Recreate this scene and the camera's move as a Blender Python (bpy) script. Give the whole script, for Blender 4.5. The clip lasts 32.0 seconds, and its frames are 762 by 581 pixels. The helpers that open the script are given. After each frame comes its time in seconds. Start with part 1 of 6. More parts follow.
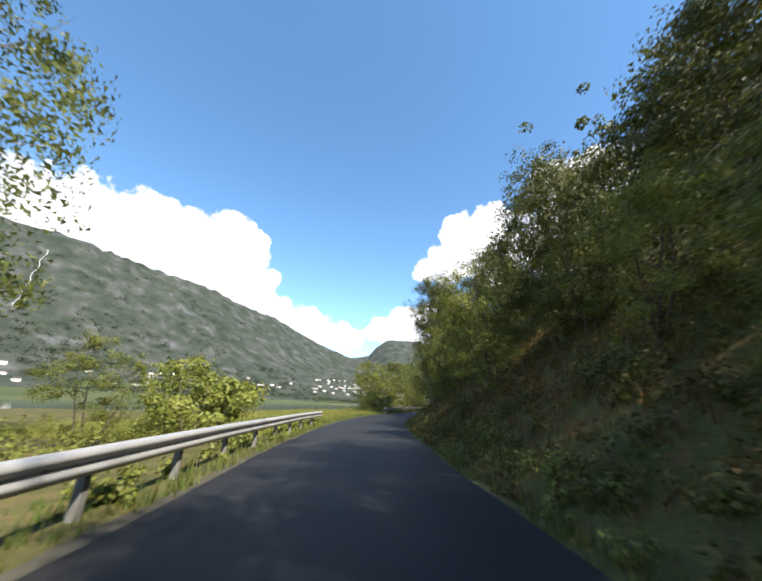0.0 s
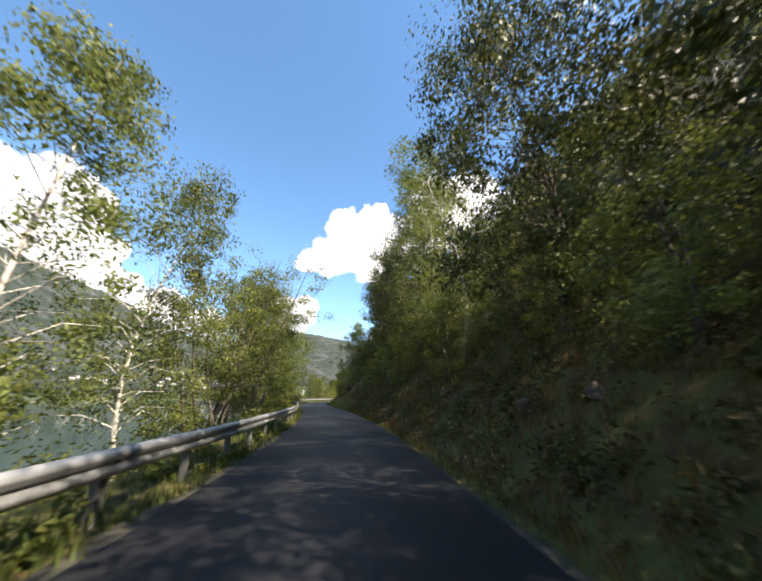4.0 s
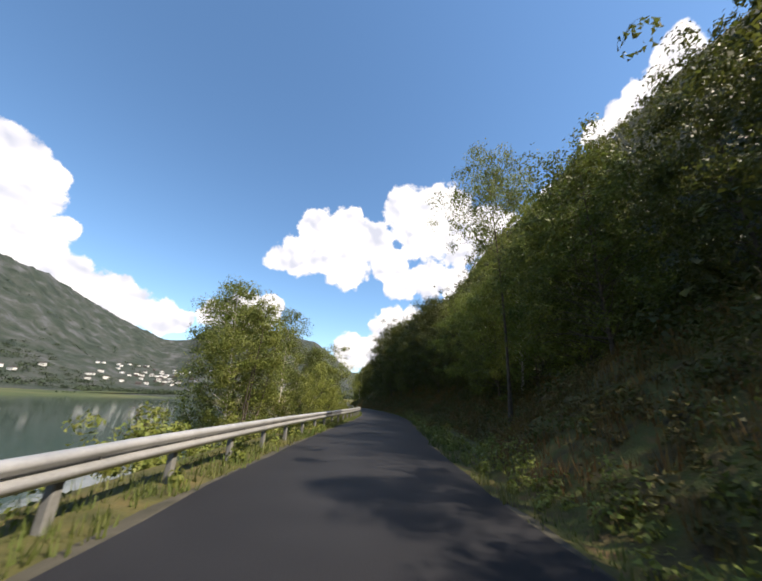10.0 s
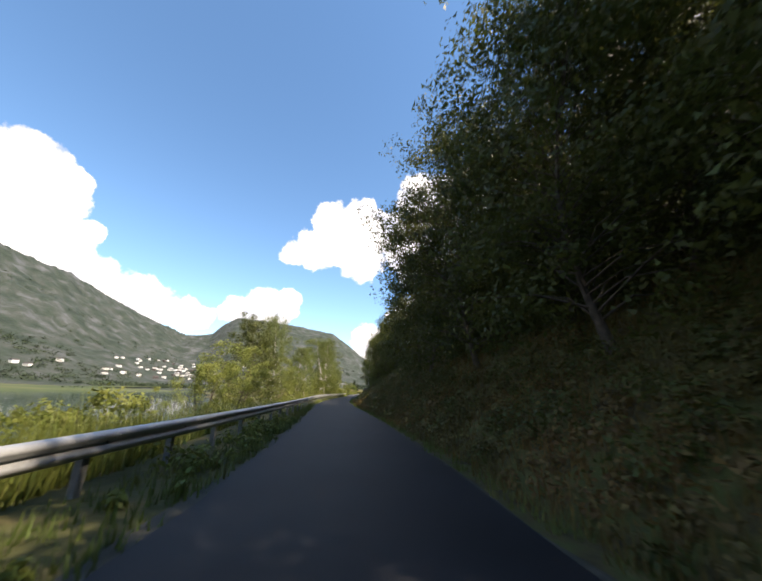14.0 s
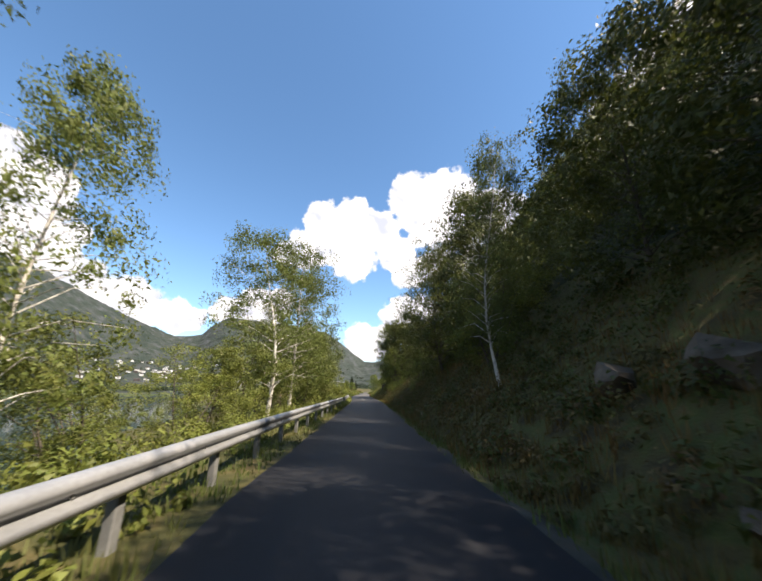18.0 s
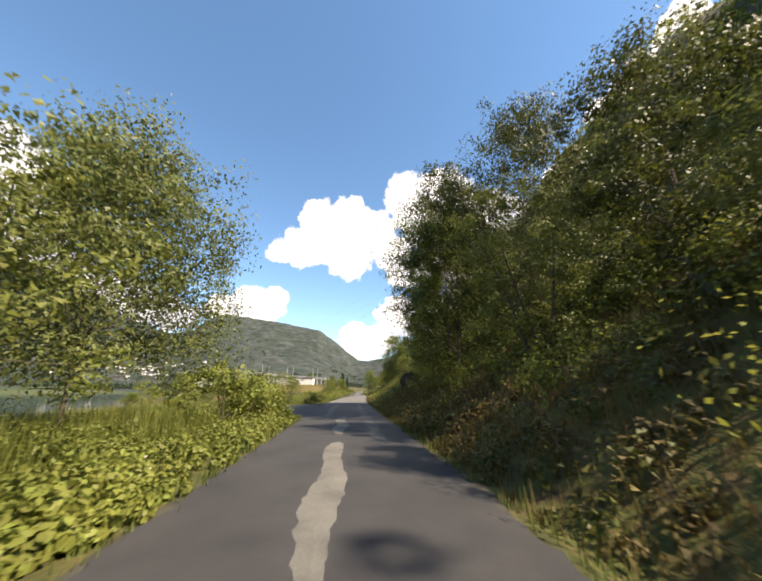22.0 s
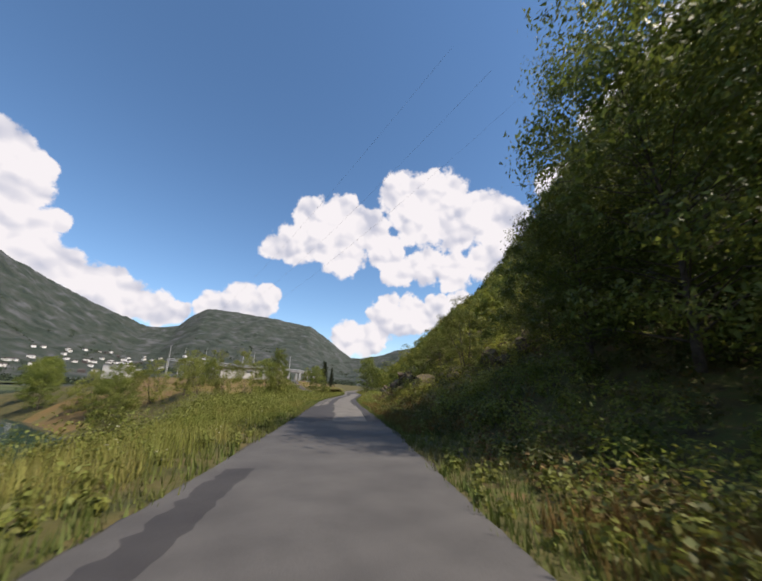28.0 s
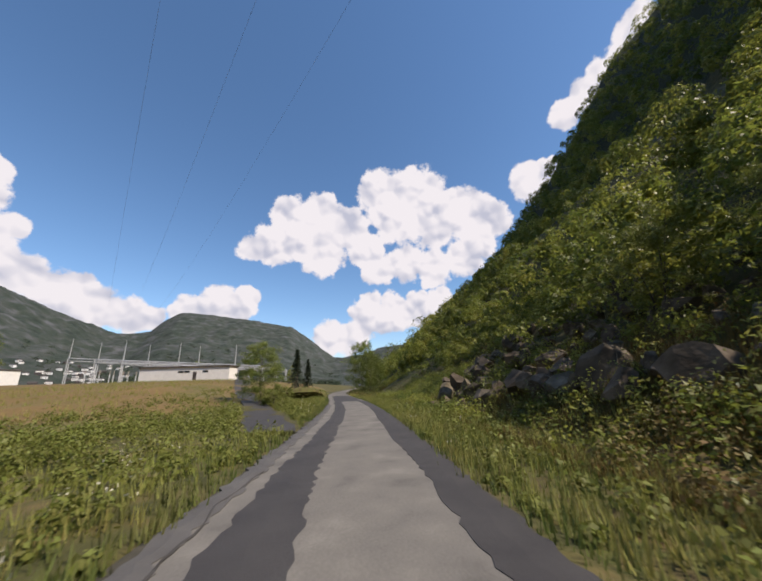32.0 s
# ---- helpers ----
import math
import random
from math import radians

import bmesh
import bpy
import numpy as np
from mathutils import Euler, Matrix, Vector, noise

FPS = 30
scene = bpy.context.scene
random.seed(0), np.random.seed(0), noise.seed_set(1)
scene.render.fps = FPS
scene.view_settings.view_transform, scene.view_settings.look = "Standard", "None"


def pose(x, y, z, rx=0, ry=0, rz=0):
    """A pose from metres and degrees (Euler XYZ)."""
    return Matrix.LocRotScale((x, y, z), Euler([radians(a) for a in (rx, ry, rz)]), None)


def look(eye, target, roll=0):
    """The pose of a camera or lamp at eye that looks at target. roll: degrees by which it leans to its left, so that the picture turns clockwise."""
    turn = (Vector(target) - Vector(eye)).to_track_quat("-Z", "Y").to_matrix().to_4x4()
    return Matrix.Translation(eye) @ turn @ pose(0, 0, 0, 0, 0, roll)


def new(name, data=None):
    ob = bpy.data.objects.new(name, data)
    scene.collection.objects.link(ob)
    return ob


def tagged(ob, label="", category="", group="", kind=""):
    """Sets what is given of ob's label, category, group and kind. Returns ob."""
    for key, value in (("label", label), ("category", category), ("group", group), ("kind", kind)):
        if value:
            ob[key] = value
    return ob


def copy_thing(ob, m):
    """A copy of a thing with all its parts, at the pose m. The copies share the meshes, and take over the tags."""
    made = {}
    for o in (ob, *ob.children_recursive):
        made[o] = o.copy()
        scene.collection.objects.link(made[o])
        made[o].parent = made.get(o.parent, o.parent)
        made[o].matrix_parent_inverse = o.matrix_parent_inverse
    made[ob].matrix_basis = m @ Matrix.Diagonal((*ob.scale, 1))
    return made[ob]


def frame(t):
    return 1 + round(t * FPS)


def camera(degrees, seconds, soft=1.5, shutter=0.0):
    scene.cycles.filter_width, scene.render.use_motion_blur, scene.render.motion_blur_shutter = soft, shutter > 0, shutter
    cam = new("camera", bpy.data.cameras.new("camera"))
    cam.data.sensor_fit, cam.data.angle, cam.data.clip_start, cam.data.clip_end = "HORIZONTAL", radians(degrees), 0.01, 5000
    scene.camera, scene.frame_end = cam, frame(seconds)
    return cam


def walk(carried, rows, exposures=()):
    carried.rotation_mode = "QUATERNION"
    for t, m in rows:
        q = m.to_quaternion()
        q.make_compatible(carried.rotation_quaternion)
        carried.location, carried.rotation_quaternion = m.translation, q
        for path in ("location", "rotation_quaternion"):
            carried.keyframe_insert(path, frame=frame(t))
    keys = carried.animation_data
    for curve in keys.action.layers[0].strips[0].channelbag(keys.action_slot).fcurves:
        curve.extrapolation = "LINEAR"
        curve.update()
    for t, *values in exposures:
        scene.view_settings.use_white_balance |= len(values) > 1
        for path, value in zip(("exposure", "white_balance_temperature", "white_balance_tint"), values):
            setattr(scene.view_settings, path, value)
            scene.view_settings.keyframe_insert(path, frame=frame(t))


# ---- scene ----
cam = camera(99.3, 32.0, soft=1.9, shutter=0.1)
PATH = [  # seconds, x, y, heading, tilt, roll
    (0.0, 0.00, 0.00, 0.05, 19.17, 1.99),
    (0.5, -0.46, 7.99, 2.36, 18.72, 1.50),
    (1.0, -0.55, 15.98, 5.39, 18.48, 0.67),
    (1.5, -0.14, 23.97, 9.40, 18.82, 0.01),
    (2.0, 0.80, 31.91, 13.14, 18.85, -0.56),
    (2.5, 2.25, 39.77, 16.79, 18.89, -0.54),
    (3.0, 4.14, 47.54, 19.57, 18.72, -0.40),
    (3.5, 6.35, 55.23, 21.42, 18.37, -0.18),
    (4.0, 8.71, 62.87, 21.98, 18.10, -0.02),
    (4.5, 11.02, 70.43, 20.89, 18.16, -0.08),
    (5.0, 13.01, 77.89, 18.11, 18.58, -0.40),
    (5.5, 14.61, 85.25, 15.26, 18.86, -1.23),
    (6.0, 15.82, 92.49, 12.81, 19.10, -2.18),
    (6.5, 16.75, 99.42, 11.41, 19.64, -2.92),
    (7.0, 17.52, 105.88, 11.12, 19.50, -2.36),
    (7.5, 18.29, 111.83, 12.70, 19.21, -0.77),
    (8.0, 19.16, 117.26, 14.56, 18.86, 0.36),
    (8.5, 20.19, 122.40, 17.18, 19.12, 0.79),
    (9.0, 21.50, 127.49, 20.70, 19.05, 0.61),
    (9.5, 23.12, 132.48, 24.30, 19.03, 1.06),
    (10.0, 25.05, 137.36, 27.75, 19.00, 2.16),
    (10.5, 27.31, 142.23, 30.96, 19.34, 1.73),
    (11.0, 29.95, 147.20, 33.92, 19.38, -0.07),
    (11.5, 32.90, 152.28, 35.34, 19.13, -0.52),
    (12.0, 36.01, 157.55, 34.77, 18.73, -0.08),
    (12.5, 39.12, 163.05, 33.21, 18.29, -0.24),
    (13.0, 42.06, 168.77, 30.16, 17.35, 0.21),
    (13.5, 44.74, 174.76, 27.12, 17.06, 1.45),
    (14.0, 47.19, 180.98, 24.85, 17.38, 1.24),
    (14.5, 49.41, 187.29, 23.05, 18.60, 0.44),
    (15.0, 51.42, 193.53, 21.60, 19.12, -0.11),
    (15.5, 53.26, 199.70, 20.56, 19.02, -0.43),
    (16.0, 54.99, 205.77, 20.26, 18.56, -0.52),
    (16.5, 56.70, 211.69, 21.04, 18.02, -0.42),
    (17.0, 58.50, 217.38, 22.96, 17.44, -0.13),
    (17.5, 60.40, 222.84, 24.56, 17.13, -0.19),
    (18.0, 62.39, 228.06, 26.19, 17.16, 0.07),
    (18.5, 64.47, 233.12, 27.54, 16.61, 0.19),
    (19.0, 66.63, 238.08, 28.51, 16.16, 0.34),
    (19.5, 68.83, 242.95, 29.01, 16.54, 0.66),
    (20.0, 71.03, 247.75, 29.23, 17.06, 1.08),
    (20.5, 73.25, 252.61, 28.91, 16.83, 0.65),
    (21.0, 75.51, 257.66, 28.44, 16.79, 0.65),
    (21.5, 77.80, 262.90, 27.78, 16.99, 0.17),
    (22.0, 80.11, 268.33, 27.12, 17.03, 0.44),
    (22.5, 82.39, 273.92, 26.34, 17.48, 1.36),
    (23.0, 84.63, 279.58, 25.90, 17.56, 0.55),
    (23.5, 86.88, 285.31, 25.90, 17.50, 0.70),
    (24.0, 89.18, 291.09, 26.55, 17.64, 0.30),
    (24.5, 91.57, 296.83, 27.60, 17.77, -0.37),
    (25.0, 94.03, 302.48, 28.54, 17.83, -0.58),
    (25.5, 96.55, 308.02, 29.35, 17.84, -0.33),
    (26.0, 99.11, 313.48, 29.91, 17.88, 0.34),
    (26.5, 101.70, 318.90, 30.09, 18.04, 1.41),
    (27.0, 104.28, 324.32, 29.86, 18.33, 2.87),
    (27.5, 106.81, 329.75, 29.20, 18.23, 2.72),
    (28.0, 109.28, 335.22, 28.39, 16.79, 0.98),
    (28.5, 111.64, 340.64, 27.65, 16.00, -0.83),
    (29.0, 113.85, 345.91, 26.87, 15.81, -2.51),
    (29.5, 115.92, 351.04, 26.02, 15.99, -2.98),
    (30.0, 117.86, 356.02, 25.42, 16.08, -2.80),
    (30.5, 119.71, 360.83, 25.66, 16.29, -2.02),
    (31.0, 121.55, 365.45, 26.85, 16.66, -1.63),
    (31.5, 123.45, 369.83, 29.11, 16.66, -1.92),
    (32.0, 125.46, 373.96, 31.84, 16.41, -1.91),
]
walk(cam, [(t, pose(x, y, 1.3, 90 + tilt, 0, -yaw) @ pose(0, 0, 0, 0, 0, roll)) for t, x, y, yaw, tilt, roll in PATH],
     exposures=[(0, 1.40, 6500, 10), (3, 1.40, 6600, 12), (5, 1.76, 7000, 14), (6, 1.80, 7150, 15), (7, 1.80, 7300, 16), (8, 1.45, 7000, 15), (9, 1.12, 6700, 14), (10, 0.98, 6730, 14), (11, 1.10, 6800, 14), (12, 1.12, 6800, 14), (14, 1.34, 6950, 15), (17, 1.24, 6700, 14), (18, 1.14, 6700, 14), (19, 1.04, 7400, 14), (20, 1.42, 7100, 14), (21, 1.46, 7150, 14), (22, 1.28, 7200, 14), (24, 1.10, 7050, 15), (27, 0.47, 6550, 16), (29, 0.55, 6530, 17), (32, 0.44, 6500, 18)])

# ---- sun, sky and clouds ----
SUN_AZ, SUN_EL = 144.0, 49.0          # degrees clockwise from +y, and above the horizon


def way(az, el):
    a, e = radians(az), radians(el)
    return Vector((math.sin(a) * math.cos(e), math.cos(a) * math.cos(e), math.sin(e)))


sun = new("sun", bpy.data.lights.new("sun", "SUN"))
sun.data.energy, sun.data.angle, sun.data.color = 5.0, radians(0.53), (1.0, 0.90, 0.73)
sun.matrix_world = look((0, 0, 300), Vector((0, 0, 300)) - way(SUN_AZ, SUN_EL))

# heads of cloud: azimuth, elevation, radius in degrees
WEST_BANK = [(-28.3, 26.4, 2.4), (-26, 25.7, 3.2), (-23, 25.3, 2.2), (-24.6, 22, 4.1), (-26.8, 19.5, 5.3), (-22.7, 17.7, 3.8), (-20, 19.7, 1.8), (-24.3, 12.6, 5.6), (-20.3, 14.5, 3.4), (-17.9, 14.3, 2.8), (-15.1, 13, 3), (-12.6, 13.3, 2.5), (-10.3, 11.4, 2.9), (-13, 10.2, 3.3), (-6.5, 10.6, 2.8), (-4.5, 10.7, 2.3)]
FAR_WEST = [(-75, 26, 10), (-62, 20, 8), (-53, 20, 6.5), (-46, 21.5, 6.2), (-39, 22, 6.6), (-32, 22, 6.4), (-44, 15, 7), (-34, 15.5, 7)]
MAIN_CLOUD = [(17.2, 26.6, 5.7), (21.3, 23.3, 4.7), (12.2, 23.8, 4.1), (8.4, 22.6, 2.4), (14.6, 29, 3.3), (20.2, 29.6, 3.7), (25.6, 27, 4.3), (33.3, 32.7, 5), (40, 32.4, 4.9), (35.3, 29.5, 5.2), (42.6, 28.4, 5.6), (48.6, 28, 4.8), (52.8, 26.6, 3.6), (50.3, 23.7, 3.9), (31.7, 20.2, 3.3), (36.7, 21, 4), (41.8, 19.9, 3.7), (47.3, 20.7, 3.7), (29.2, 23.4, 3.7)]
LOW_CLOUDS = [(22.5, 8.3, 3.3), (26.4, 8.2, 3.3), (30.1, 11.8, 4), (29.9, 14.4, 2.2), (34.1, 12.3, 4), (38.4, 12.8, 3.6), (42.7, 14.2, 2.6), (0.2, 12.1, 2.7), (4.6, 13.1, 3.4), (8.6, 14.2, 2.6), (7, 12.7, 2.9), (60.2, 30.7, 3.2), (62.9, 31.6, 2.1), (67.6, 38.2, 2.3), (71, 39.5, 2.4), (74.1, 40.4, 2.4), (77.4, 41.3, 2.3), (80.1, 43.2, 2.6)]
BEHIND = [(115, 22, 9), (155, 20, 10), (-120, 22, 10), (-160, 18, 9)]
CLOUDS = WEST_BANK + FAR_WEST + MAIN_CLOUD + LOW_CLOUDS + BEHIND


def make_world():
    w = bpy.data.worlds.new("sky")
    scene.world = w
    w.use_nodes = True
    nt = w.node_tree
    N, L = nt.nodes, nt.links
    N.clear()

    def node(kind, **kw):
        n = N.new(kind)
        for k, v in kw.items():
            if k == "operation":
                n.operation = v
            else:
                n.sky_type = v
        return n
    out = N.new("ShaderNodeOutputWorld")
    sky = node("ShaderNodeTexSky", sky_type="NISHITA")
    sky.sun_disc, sky.sun_elevation, sky.sun_rotation = False, radians(SUN_EL), radians(SUN_AZ)
    sky.air_density, sky.dust_density, sky.ozone_density = 1.0, 0.15, 3.0
    geo = N.new("ShaderNodeTexCoord")
    curl = N.new("ShaderNodeTexNoise")
    curl.inputs["Scale"].default_value, curl.inputs["Detail"].default_value, curl.inputs["Roughness"].default_value = 11, 4, 0.55
    L.new(geo.outputs["Generated"], curl.inputs["Vector"])
    bent = node("ShaderNodeVectorMath", operation="MULTIPLY_ADD")
    L.new(curl.outputs["Color"], bent.inputs[0])
    bent.inputs[1].default_value = (0.044, 0.044, 0.044)
    L.new(geo.outputs["Generated"], bent.inputs[2])
    moved = node("ShaderNodeVectorMath", operation="SUBTRACT")
    L.new(bent.outputs[0], moved.inputs[0])
    moved.inputs[1].default_value = (0.022, 0.022, 0.022)
    shift = node("ShaderNodeVectorMath", operation="NORMALIZE")
    L.new(moved.outputs[0], shift.inputs[0])
    last = None
    for az, el, r in CLOUDS:
        d = node("ShaderNodeVectorMath", operation="DOT_PRODUCT")
        L.new(shift.outputs[0], d.inputs[0])
        d.inputs[1].default_value = way(az, el)
        c = math.cos(radians(r * 1.06))
        m = node("ShaderNodeMath", operation="MULTIPLY_ADD")
        L.new(d.outputs["Value"], m.inputs[0])
        m.inputs[1].default_value, m.inputs[2].default_value = 1 / (1 - c), -c / (1 - c)
        if last:
            x = node("ShaderNodeMath", operation="SMOOTH_MAX")
            L.new(last.outputs[0], x.inputs[0])
            L.new(m.outputs[0], x.inputs[1])
            x.inputs[2].default_value = 0.15
            last = x
        else:
            last = m

    def puffs(scale, up):
        """Round heads of cloud: 0 at the middle of each; up: the same looked up a little higher."""
        v = N.new("ShaderNodeTexVoronoi")
        v.feature = "SMOOTH_F1"
        v.inputs["Scale"].default_value, v.inputs["Smoothness"].default_value, v.inputs["Detail"].default_value = scale, 0.25, 0.0
        lift = node("ShaderNodeVectorMath", operation="ADD")
        L.new(shift.outputs[0], lift.inputs[0])
        lift.inputs[1].default_value = (0.004 * up, -0.002 * up, 0.010 * up)
        L.new(lift.outputs[0], v.inputs["Vector"])
        return v.outputs["Distance"]

    def plus(a, k, b):
        m = node("ShaderNodeMath", operation="MULTIPLY_ADD")
        L.new(a, m.inputs[0])
        m.inputs[1].default_value = k
        if isinstance(b, float):
            m.inputs[2].default_value = b
        else:
            L.new(b, m.inputs[2])
        return m.outputs[0]

    big = N.new("ShaderNodeTexNoise")
    big.inputs["Scale"].default_value, big.inputs["Detail"].default_value, big.inputs["Roughness"].default_value = 30, 8, 0.65
    L.new(geo.outputs["Generated"], big.inputs["Vector"])
    coarse, small = puffs(13, 0), puffs(31, 0)
    dens = plus(big.outputs["Fac"], 1.3, last.outputs[0])
    dens = plus(coarse, -0.30, dens)
    dens = plus(small, -0.30, dens)
    mask = N.new("ShaderNodeMapRange")
    mask.interpolation_type = "SMOOTHSTEP"
    mask.inputs["From Min"].default_value, mask.inputs["From Max"].default_value = 0.43, 0.76
    L.new(dens, mask.inputs["Value"])
    # undersides of the heads are greyer
    tone = N.new("ShaderNodeValToRGB")
    tone.color_ramp.elements[0].position, tone.color_ramp.elements[0].color = 0.0, (0.60, 0.64, 0.74, 1)
    tone.color_ramp.elements[1].position, tone.color_ramp.elements[1].color = 1.0, (1.0, 0.99, 0.985, 1)
    lit = plus(coarse, -1.7, 0.86)
    lit = plus(puffs(13, 3.4), 1.7, lit)
    lit = plus(small, -1.0, lit)
    lit = plus(puffs(31, 1.4), 1.0, lit)
    soft = N.new("ShaderNodeTexNoise")
    soft.inputs["Scale"].default_value, soft.inputs["Detail"].default_value = 7, 4
    L.new(geo.outputs["Generated"], soft.inputs["Vector"])
    lit = plus(soft.outputs["Fac"], 0.9, plus(lit, 1.0, -0.45))
    L.new(lit, tone.inputs["Fac"])
    bg1, bg2 = N.new("ShaderNodeBackground"), N.new("ShaderNodeBackground")
    rich = N.new("ShaderNodeHueSaturation")
    rich.inputs["Hue"].default_value, rich.inputs["Saturation"].default_value = 0.494, 1.10
    L.new(sky.outputs["Color"], rich.inputs["Color"])
    L.new(rich.outputs["Color"], bg1.inputs["Color"])
    bg1.inputs["Strength"].default_value = 0.118
    L.new(tone.outputs["Color"], bg2.inputs["Color"])
    bg2.inputs["Strength"].default_value = 0.64
    mix = N.new("ShaderNodeMixShader")
    L.new(mask.outputs[0], mix.inputs[0])
    L.new(bg1.outputs[0], mix.inputs[1])
    L.new(bg2.outputs[0], mix.inputs[2])
    L.new(mix.outputs[0], out.inputs["Surface"])


make_world()


# ---- materials ----
def material(name, colours, scale=4.0, rough=0.9, metal=0.0, bump=0.0, fine=0.0, translucent=0.0, per=0.0, spec=0.3, detail=6.0):
    """Two-scale noise over a ramp of colours; per: how much each object or island differs in brightness."""
    m = bpy.data.materials.new(name)
    m.use_nodes = True
    nt = m.node_tree
    N, L = nt.nodes, nt.links
    bsdf = N["Principled BSDF"]
    tc = N.new("ShaderNodeTexCoord")
    n1 = N.new("ShaderNodeTexNoise")
    n1.inputs["Scale"].default_value, n1.inputs["Detail"].default_value = scale, detail
    L.new(tc.outputs["Object"], n1.inputs["Vector"])
    ramp = N.new("ShaderNodeValToRGB")
    el = ramp.color_ramp.elements
    while len(el) < len(colours):
        el.new(0.5)
    for i, c in enumerate(colours):
        el[i].position = 0.3 + 0.4 * i / max(1, len(colours) - 1)
        el[i].color = (*c, 1)
    L.new(n1.outputs["Fac"], ramp.inputs["Fac"])
    colour = ramp.outputs["Color"]
    n2 = N.new("ShaderNodeTexNoise")
    n2.inputs["Scale"].default_value, n2.inputs["Detail"].default_value = fine or scale * 14, 4
    L.new(tc.outputs["Object"], n2.inputs["Vector"])
    hsv = N.new("ShaderNodeHueSaturation")
    L.new(colour, hsv.inputs["Color"])
    val = N.new("ShaderNodeMapRange")
    val.inputs["To Min"].default_value, val.inputs["To Max"].default_value = 0.75, 1.25
    L.new(n2.outputs["Fac"], val.inputs["Value"])
    value = val.outputs[0]
    if per:
        gi = N.new("ShaderNodeNewGeometry")
        oi = N.new("ShaderNodeObjectInfo")
        add = N.new("ShaderNodeMath")
        add.operation = "ADD"
        L.new(gi.outputs["Random Per Island"], add.inputs[0])
        L.new(oi.outputs["Random"], add.inputs[1])
        mr = N.new("ShaderNodeMapRange")
        mr.inputs["From Max"].default_value = 2.0
        mr.inputs["To Min"].default_value, mr.inputs["To Max"].default_value = 1 - per, 1 + per
        L.new(add.outputs[0], mr.inputs["Value"])
        mul = N.new("ShaderNodeMath")
        mul.operation = "MULTIPLY"
        L.new(value, mul.inputs[0])
        L.new(mr.outputs[0], mul.inputs[1])
        value = mul.outputs[0]
        hue = N.new("ShaderNodeMapRange")
        hue.inputs["To Min"].default_value, hue.inputs["To Max"].default_value = 0.485, 0.515
        L.new(gi.outputs["Random Per Island"], hue.inputs["Value"])
        L.new(hue.outputs[0], hsv.inputs["Hue"])
    L.new(value, hsv.inputs["Value"])
    L.new(hsv.outputs["Color"], bsdf.inputs["Base Color"])
    bsdf.inputs["Roughness"].default_value = rough
    bsdf.inputs["Metallic"].default_value = metal
    bsdf.inputs["Specular IOR Level"].default_value = spec
    if bump:
        bp = N.new("ShaderNodeBump")
        bp.inputs["Strength"].default_value, bp.inputs["Distance"].default_value = 0.6, bump
        L.new(n2.outputs["Fac"], bp.inputs["Height"])
        L.new(bp.outputs["Normal"], bsdf.inputs["Normal"])
    if translucent:
        tr = N.new("ShaderNodeBsdfTranslucent")
        L.new(hsv.outputs["Color"], tr.inputs["Color"])
        mx = N.new("ShaderNodeMixShader")
        mx.inputs[0].default_value = translucent
        L.new(bsdf.outputs[0], mx.inputs[1])
        L.new(tr.outputs[0], mx.inputs[2])
        L.new(mx.outputs[0], N["Material Output"].inputs["Surface"])
    return m


